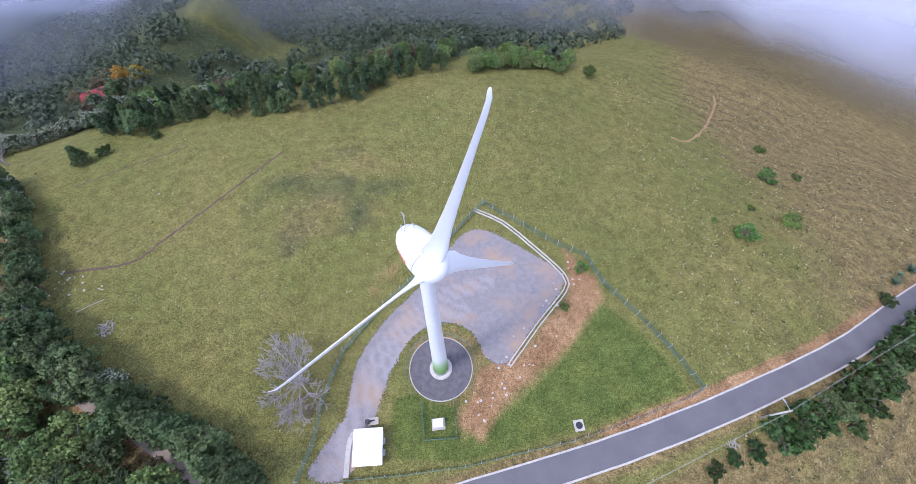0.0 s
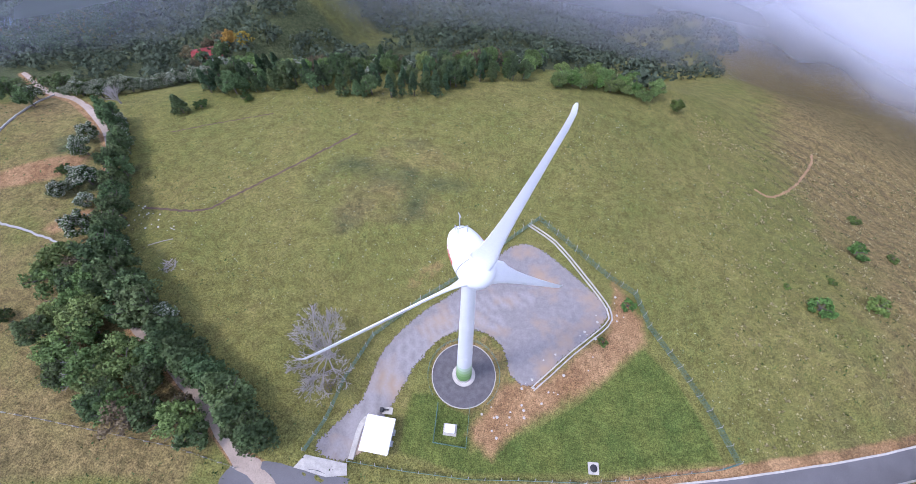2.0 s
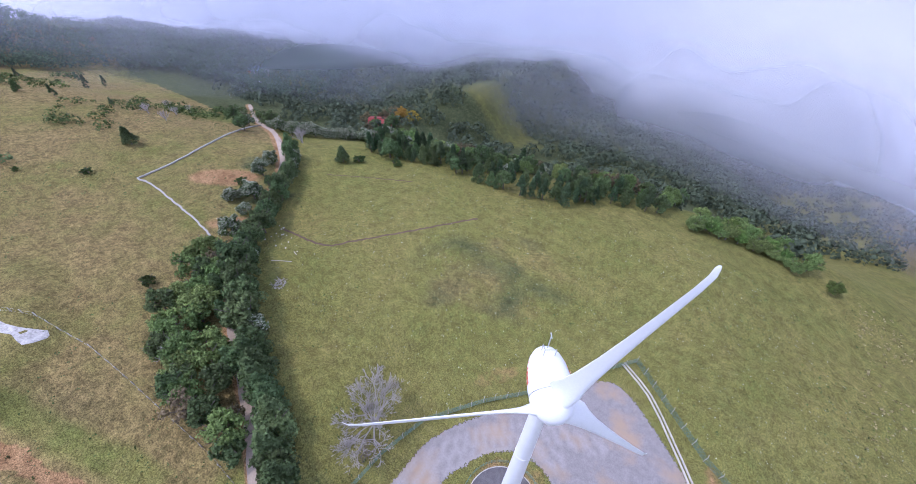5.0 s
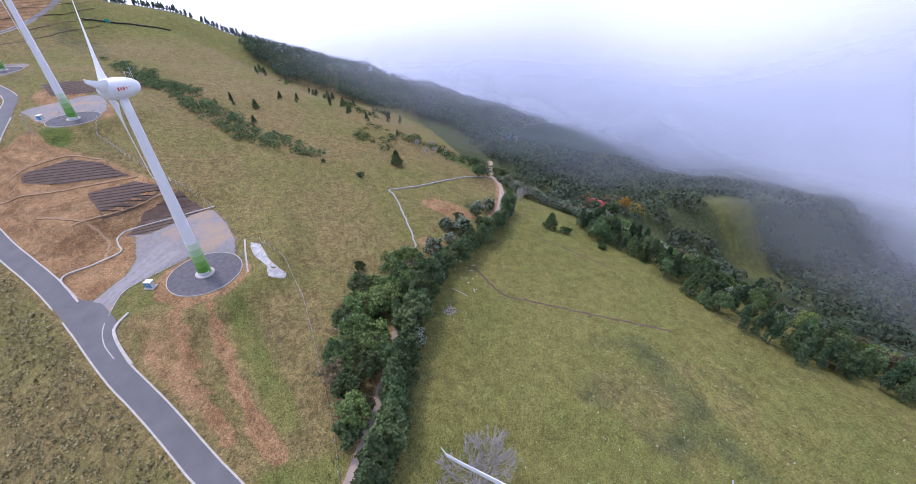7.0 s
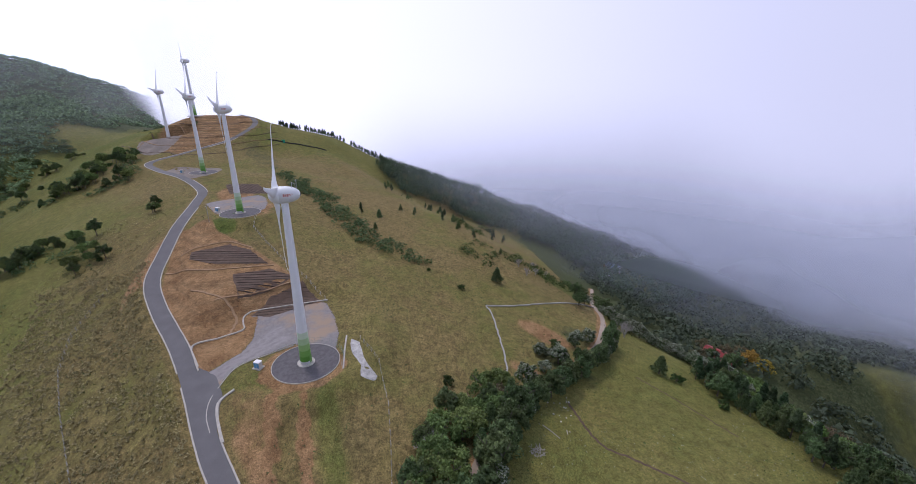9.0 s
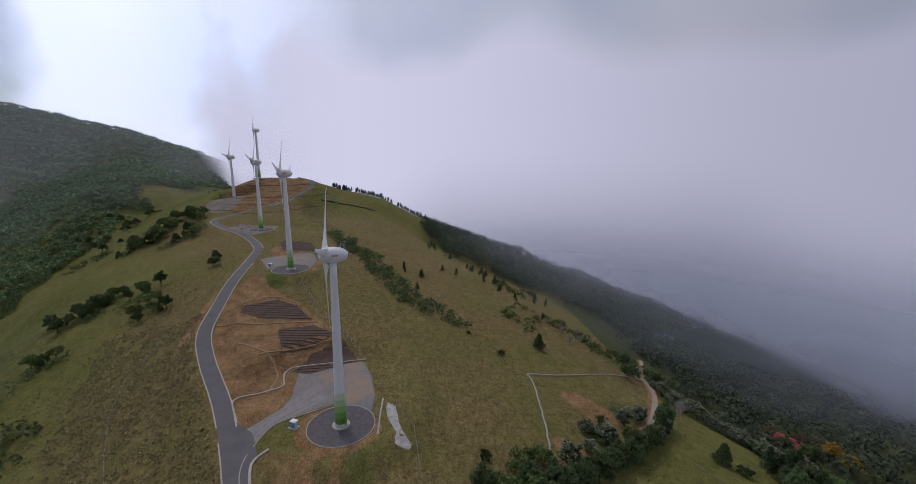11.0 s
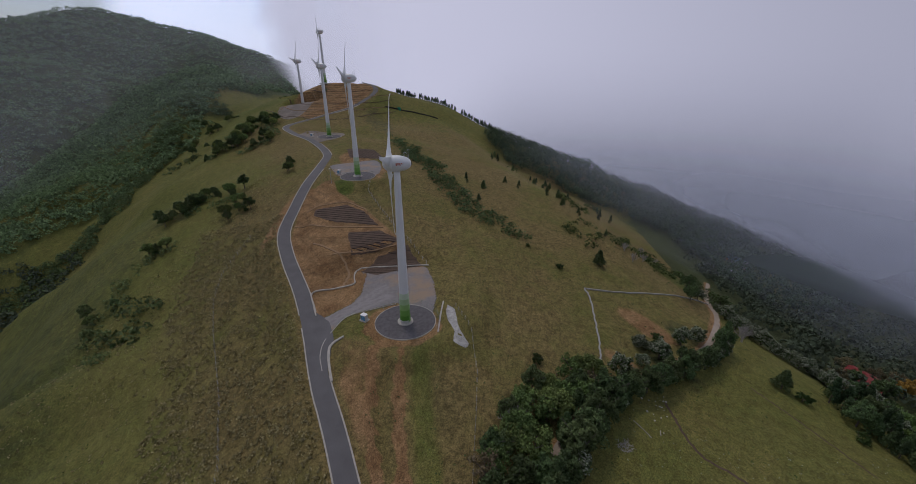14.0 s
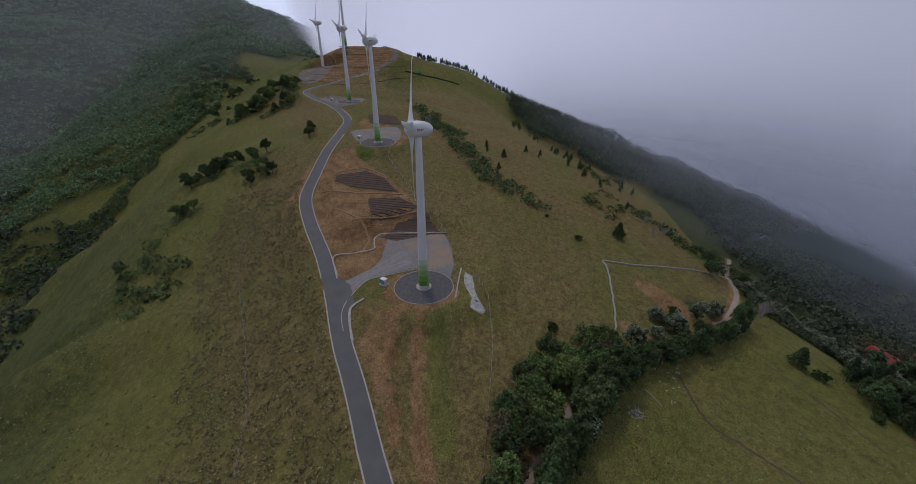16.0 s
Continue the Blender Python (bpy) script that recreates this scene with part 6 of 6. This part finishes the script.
# ledges dug round the far hill
for k, (dz, w) in enumerate(((33, 40), (37, 46), (41, 50), (45, 50), (49, 44), (53, 34))):
    pts = []
    for a in np.linspace(-8, 62, 15):
        d = np.arange(330, 460, 1.0)
        b = radians(112 + a * 0.28)
        z = land(-np.sin(b) * d, np.cos(b) * d)
        i = int(np.argmax(z > dz))
        if z[i] > dz:
            pts.append((-math.sin(b) * d[i], math.cos(b) * d[i]))
    if len(pts) > 4:
        ribbon("earth_ledge", lay(pts, 0.15, 3.0), 0.5, -0.5, 0.0, M_LEDGE if k % 2 else M_MULCH, "narrow earth ledge round the hill", "ledge", 0.3, "structure", 0.3)

# worn paths
for pts, w in (([(-52.5, 75.1), (-63.8, 58.4), (-72.6, 44.9), (-77.2, 38.5), (-91.1, 35.4)], 0.29), ([(59.2, 94.9), (64, 93.8), (73.3, 103.7), (83.2, 120.1), (86, 128)], 0.35)):
    ribbon("worn_path", lay(pts, 0.07, 1.0), w, -w, 0.0, M_EARTH if w > 0.3 else M_MULCH, "narrow path worn through the grass", "path", 0, "structure", 0.3)
# post and wire fences across the slopes
for pts in ([(-106, -22), (-96, -15.5), (-82.9, -11.8), (-71.6, -10.2), (-59.6, -8.8), (-47.7, -7.4), (-36.5, -7.2)], [(-139, -115), (-118, -112), (-103.4, -104.7), (-90, -94.1), (-78.3, -83.7), (-68.1, -74.6), (-51.5, -61.7), (-30, -50)],
            [(-131, -38), (-146, -54), (-160, -66), (-176, -78), (-186, -80)]):
    fence(pts, 1.25, 2.6, "wire fence on short pale posts across the slope", M_STEEL, 2, False, 0.012, 0.11, M_PALE, "post_fence")
# loose pale stones on the bare earth of the first yard
STONE = bpy.data.meshes.new("stone")
bm = bmesh.new()
bmesh.ops.create_icosphere(bm, subdivisions=1, radius=0.3)
for v in bm.verts:
    v.co = Vector((v.co.x * random.uniform(0.8, 1.3), v.co.y * random.uniform(0.7, 1.2), v.co.z * 0.6))
bm.to_mesh(STONE)
bm.free()
STONE.materials.append(M_PALE)
for k in range(60):
    if k < 40:
        u = random.random()
        x, y = 24 - 22 * u + random.gauss(0, 2.0), 44 - 36 * u + random.gauss(0, 2.0)
    else:
        x, y = -90 + random.gauss(0, 4), 33 + random.gauss(0, 2)
    s = new("stone", STONE)
    q = random.uniform(0.4, 1.1)
    s.matrix_world = pose(x, y, height(x, y) + 0.08, 0, 0, random.random() * 360) @ Matrix.Diagonal((q, q, q, 1))
    tagged(s, "pale loose stone on the bare earth", "stone", "loose stones")


# roadside pole with its arm and wires
def wire(bm, a, b, sag, r=0.012):
    last = None
    for k in range(15):
        u = k / 14
        p = Vector(a).lerp(Vector(b), u) - Vector((0, 0, 4 * sag * u * (1 - u)))
        if last is not None:
            rod(bm, last, p, r, 4)
        last = p


def roadside_pole(x, y, h, ax, ay, lamp):
    z = height(x, y)
    p = thing("utility_pole", (x, y, z), "pale concrete pole with a lamp arm beside the road" if lamp else "pale concrete pole carrying overhead wires", "pole", "poles along the road")
    bm = bmesh.new()
    rod(bm, (0, 0, -0.5), (0, 0, h), 0.2, 12, 0.13)
    part("pole", bm, M_PALE, p, smooth=True)
    bm = bmesh.new()
    rod(bm, (0, 0, h - 0.5), (ax, ay, h - 0.1), 0.05, 6)
    part("arm", bm, M_STEEL, p)
    if lamp:
        bm = bmesh.new()
        box(bm, ax * 1.15, ay * 1.15, h - 0.1, 0.7, 0.28, 0.16, math.degrees(math.atan2(ay, ax)), 0.04)
        part("lamp_head", bm, M_STEEL, p, "grey lamp head")
    for k in range(3):
        bm = bmesh.new()
        lathe(bm, [(0, 0), (0.07, 0), (0.05, 0.08), (0.08, 0.12), (0, 0.2)], 10, Matrix.Translation((0.18, 0, h - 0.3 - 0.45 * k)))
        part("insulator", bm, M_ROOF_WHITE, p)
    return (x + 0.18, y, z + h)


tops = [roadside_pole(8, -8.5, 8.5, -0.5, 1.2, False), roadside_pole(55.1, 13.7, 8.5, -0.6, 1.3, True), roadside_pole(113, 43.5, 8.5, -0.6, 1.2, False)]
for a, b in zip(tops, tops[1:]):
    for k in range(3):
        bm = bmesh.new()
        wire(bm, (a[0], a[1], a[2] - 0.2 - 0.45 * k), (b[0], b[1], b[2] - 0.2 - 0.45 * k), 0.7)
        obj("overhead_wire", bm, M_POST, None, "thin grey overhead wire strung between the poles", "wire", group="overhead wires")


# agaves beside the road
def agave(x, y, s):
    e = thing("agave", (x, y, height(x, y)), "grey-green agave with pointed leaves beside the road", "agave", "agaves beside the road", random.random() * 360)
    for k in range(16):
        a, lean = 2.4 * k, 0.25 + 0.06 * k
        bm = bmesh.new()
        d = Vector((math.cos(a), math.sin(a), 0))
        sd = Vector((-math.sin(a), math.cos(a), 0))
        rows = []
        for j, (u, w) in enumerate(((0, 0.08), (0.3, 0.14), (0.65, 0.11), (1.0, 0.01))):
            c = d * u * s * math.sin(lean) * 1.1 + Vector((0, 0, u * s * math.cos(lean) - 0.12 * u * u * s + 0.02))
            rows.append([bm.verts.new(c + sd * w * s), bm.verts.new(c - Vector((0, 0, 0.06 * w * 10 * s * 0.3))), bm.verts.new(c - sd * w * s)])
        for p, q in zip(rows, rows[1:]):
            for j in range(2):
                bm.faces.new((p[j], p[j + 1], q[j + 1], q[j]))
        part("leaf", bm, L_AGAVE, e)


L_AGAVE = leafy("agave_leaves", (0.13, 0.19, 0.12))
for x, y, s in ((98.8, 46.4, 1.7), (105.6, 50.6, 1.9), (101.5, 48.6, 1.3), (93, 41.6, 1.0)):
    agave(x, y, s)


# brush piles
def brush_pile(x, y, r, n, mat, label):
    e = thing("brush_pile", (x, y, height(x, y)), label, "brush pile")
    for k in range(n):
        bm = bmesh.new()
        a, q = random.random() * 6.28, random.random() ** 0.5 * r
        c = Vector((math.cos(a) * q, math.sin(a) * q, 0.15 + 0.5 * random.random() * (1 - q / r)))
        d = Vector((random.gauss(0, 1), random.gauss(0, 1), random.gauss(0, 0.25))).normalized() * random.uniform(0.5, 1.1)
        rod(bm, c - d, c + d, random.uniform(0.04, 0.09), 5, 0.03)
        rod(bm, c, c + Vector((d.y, -d.x, 0.3)) * 0.6, 0.035, 4, 0.02)
        part("branch", bm, mat, e)


brush_pile(-72.9, 22.3, 1.7, 34, M_PALE_BARK, "pile of cut grey branches at the hedge foot")
brush_pile(-29.5, 10.8, 2.2, 40, M_BARK, "brown dead brush lying under the leafless tree")
brush_pile(48.6, 8.1, 1.2, 14, M_PALE_BARK, "dry pale branches lying on the roadside bank")
for pts in ([(-81.6, 25.8), (-79.5, 27.6), (-77.5, 29.0)], [(-80.5, 31.6), (-79, 31.4)]):
    ln = lay(pts, 0.12, 0.6)
    bm = bmesh.new()
    for p, q in zip(ln, ln[1:]):
        rod(bm, p, q, 0.1, 6)
    obj("fallen_branch", bm, M_PALE_BARK, None, "fallen grey branch lying in the pasture", "branch")
# faint second path over the pasture
ribbon("worn_path", lay([(-83, 79), (-94, 72), (-107, 62.2)], 0.07, 1.0), 0.15, -0.15, 0.0, M_MULCH, "narrow path worn through the grass", "path", 0, "structure", 0.3)

# dark barrier and a green sheet beside the road up the far hill
ribbon("barrier", lay([(-369.9, -141.6), (-375, -134), (-381.6, -125), (-389, -112), (-396.4, -99.6)], 0.0, 2.0), 0.2, -0.2, 0.9, M_DARK, "dark low barrier along the far hill road", "barrier", 1.0)
sheet = bmesh.new()
box(sheet, -376.5, -130.5, height(-376.5, -130.5) + 1.3, 4.6, 0.25, 2.6, 57, 0.05)
obj("sign_board", sheet, M_SHEET, None, "green sheet beside the far hill road", "sign")
# small bare trees in the little field past the terrace
for x, y in ((-176, 42), (-183, 48), (-190, 55), (-197, 50), (-186, 40)):
    plant(GREY, x, y, random.uniform(0.5, 0.75), group="bare trees in the little field")
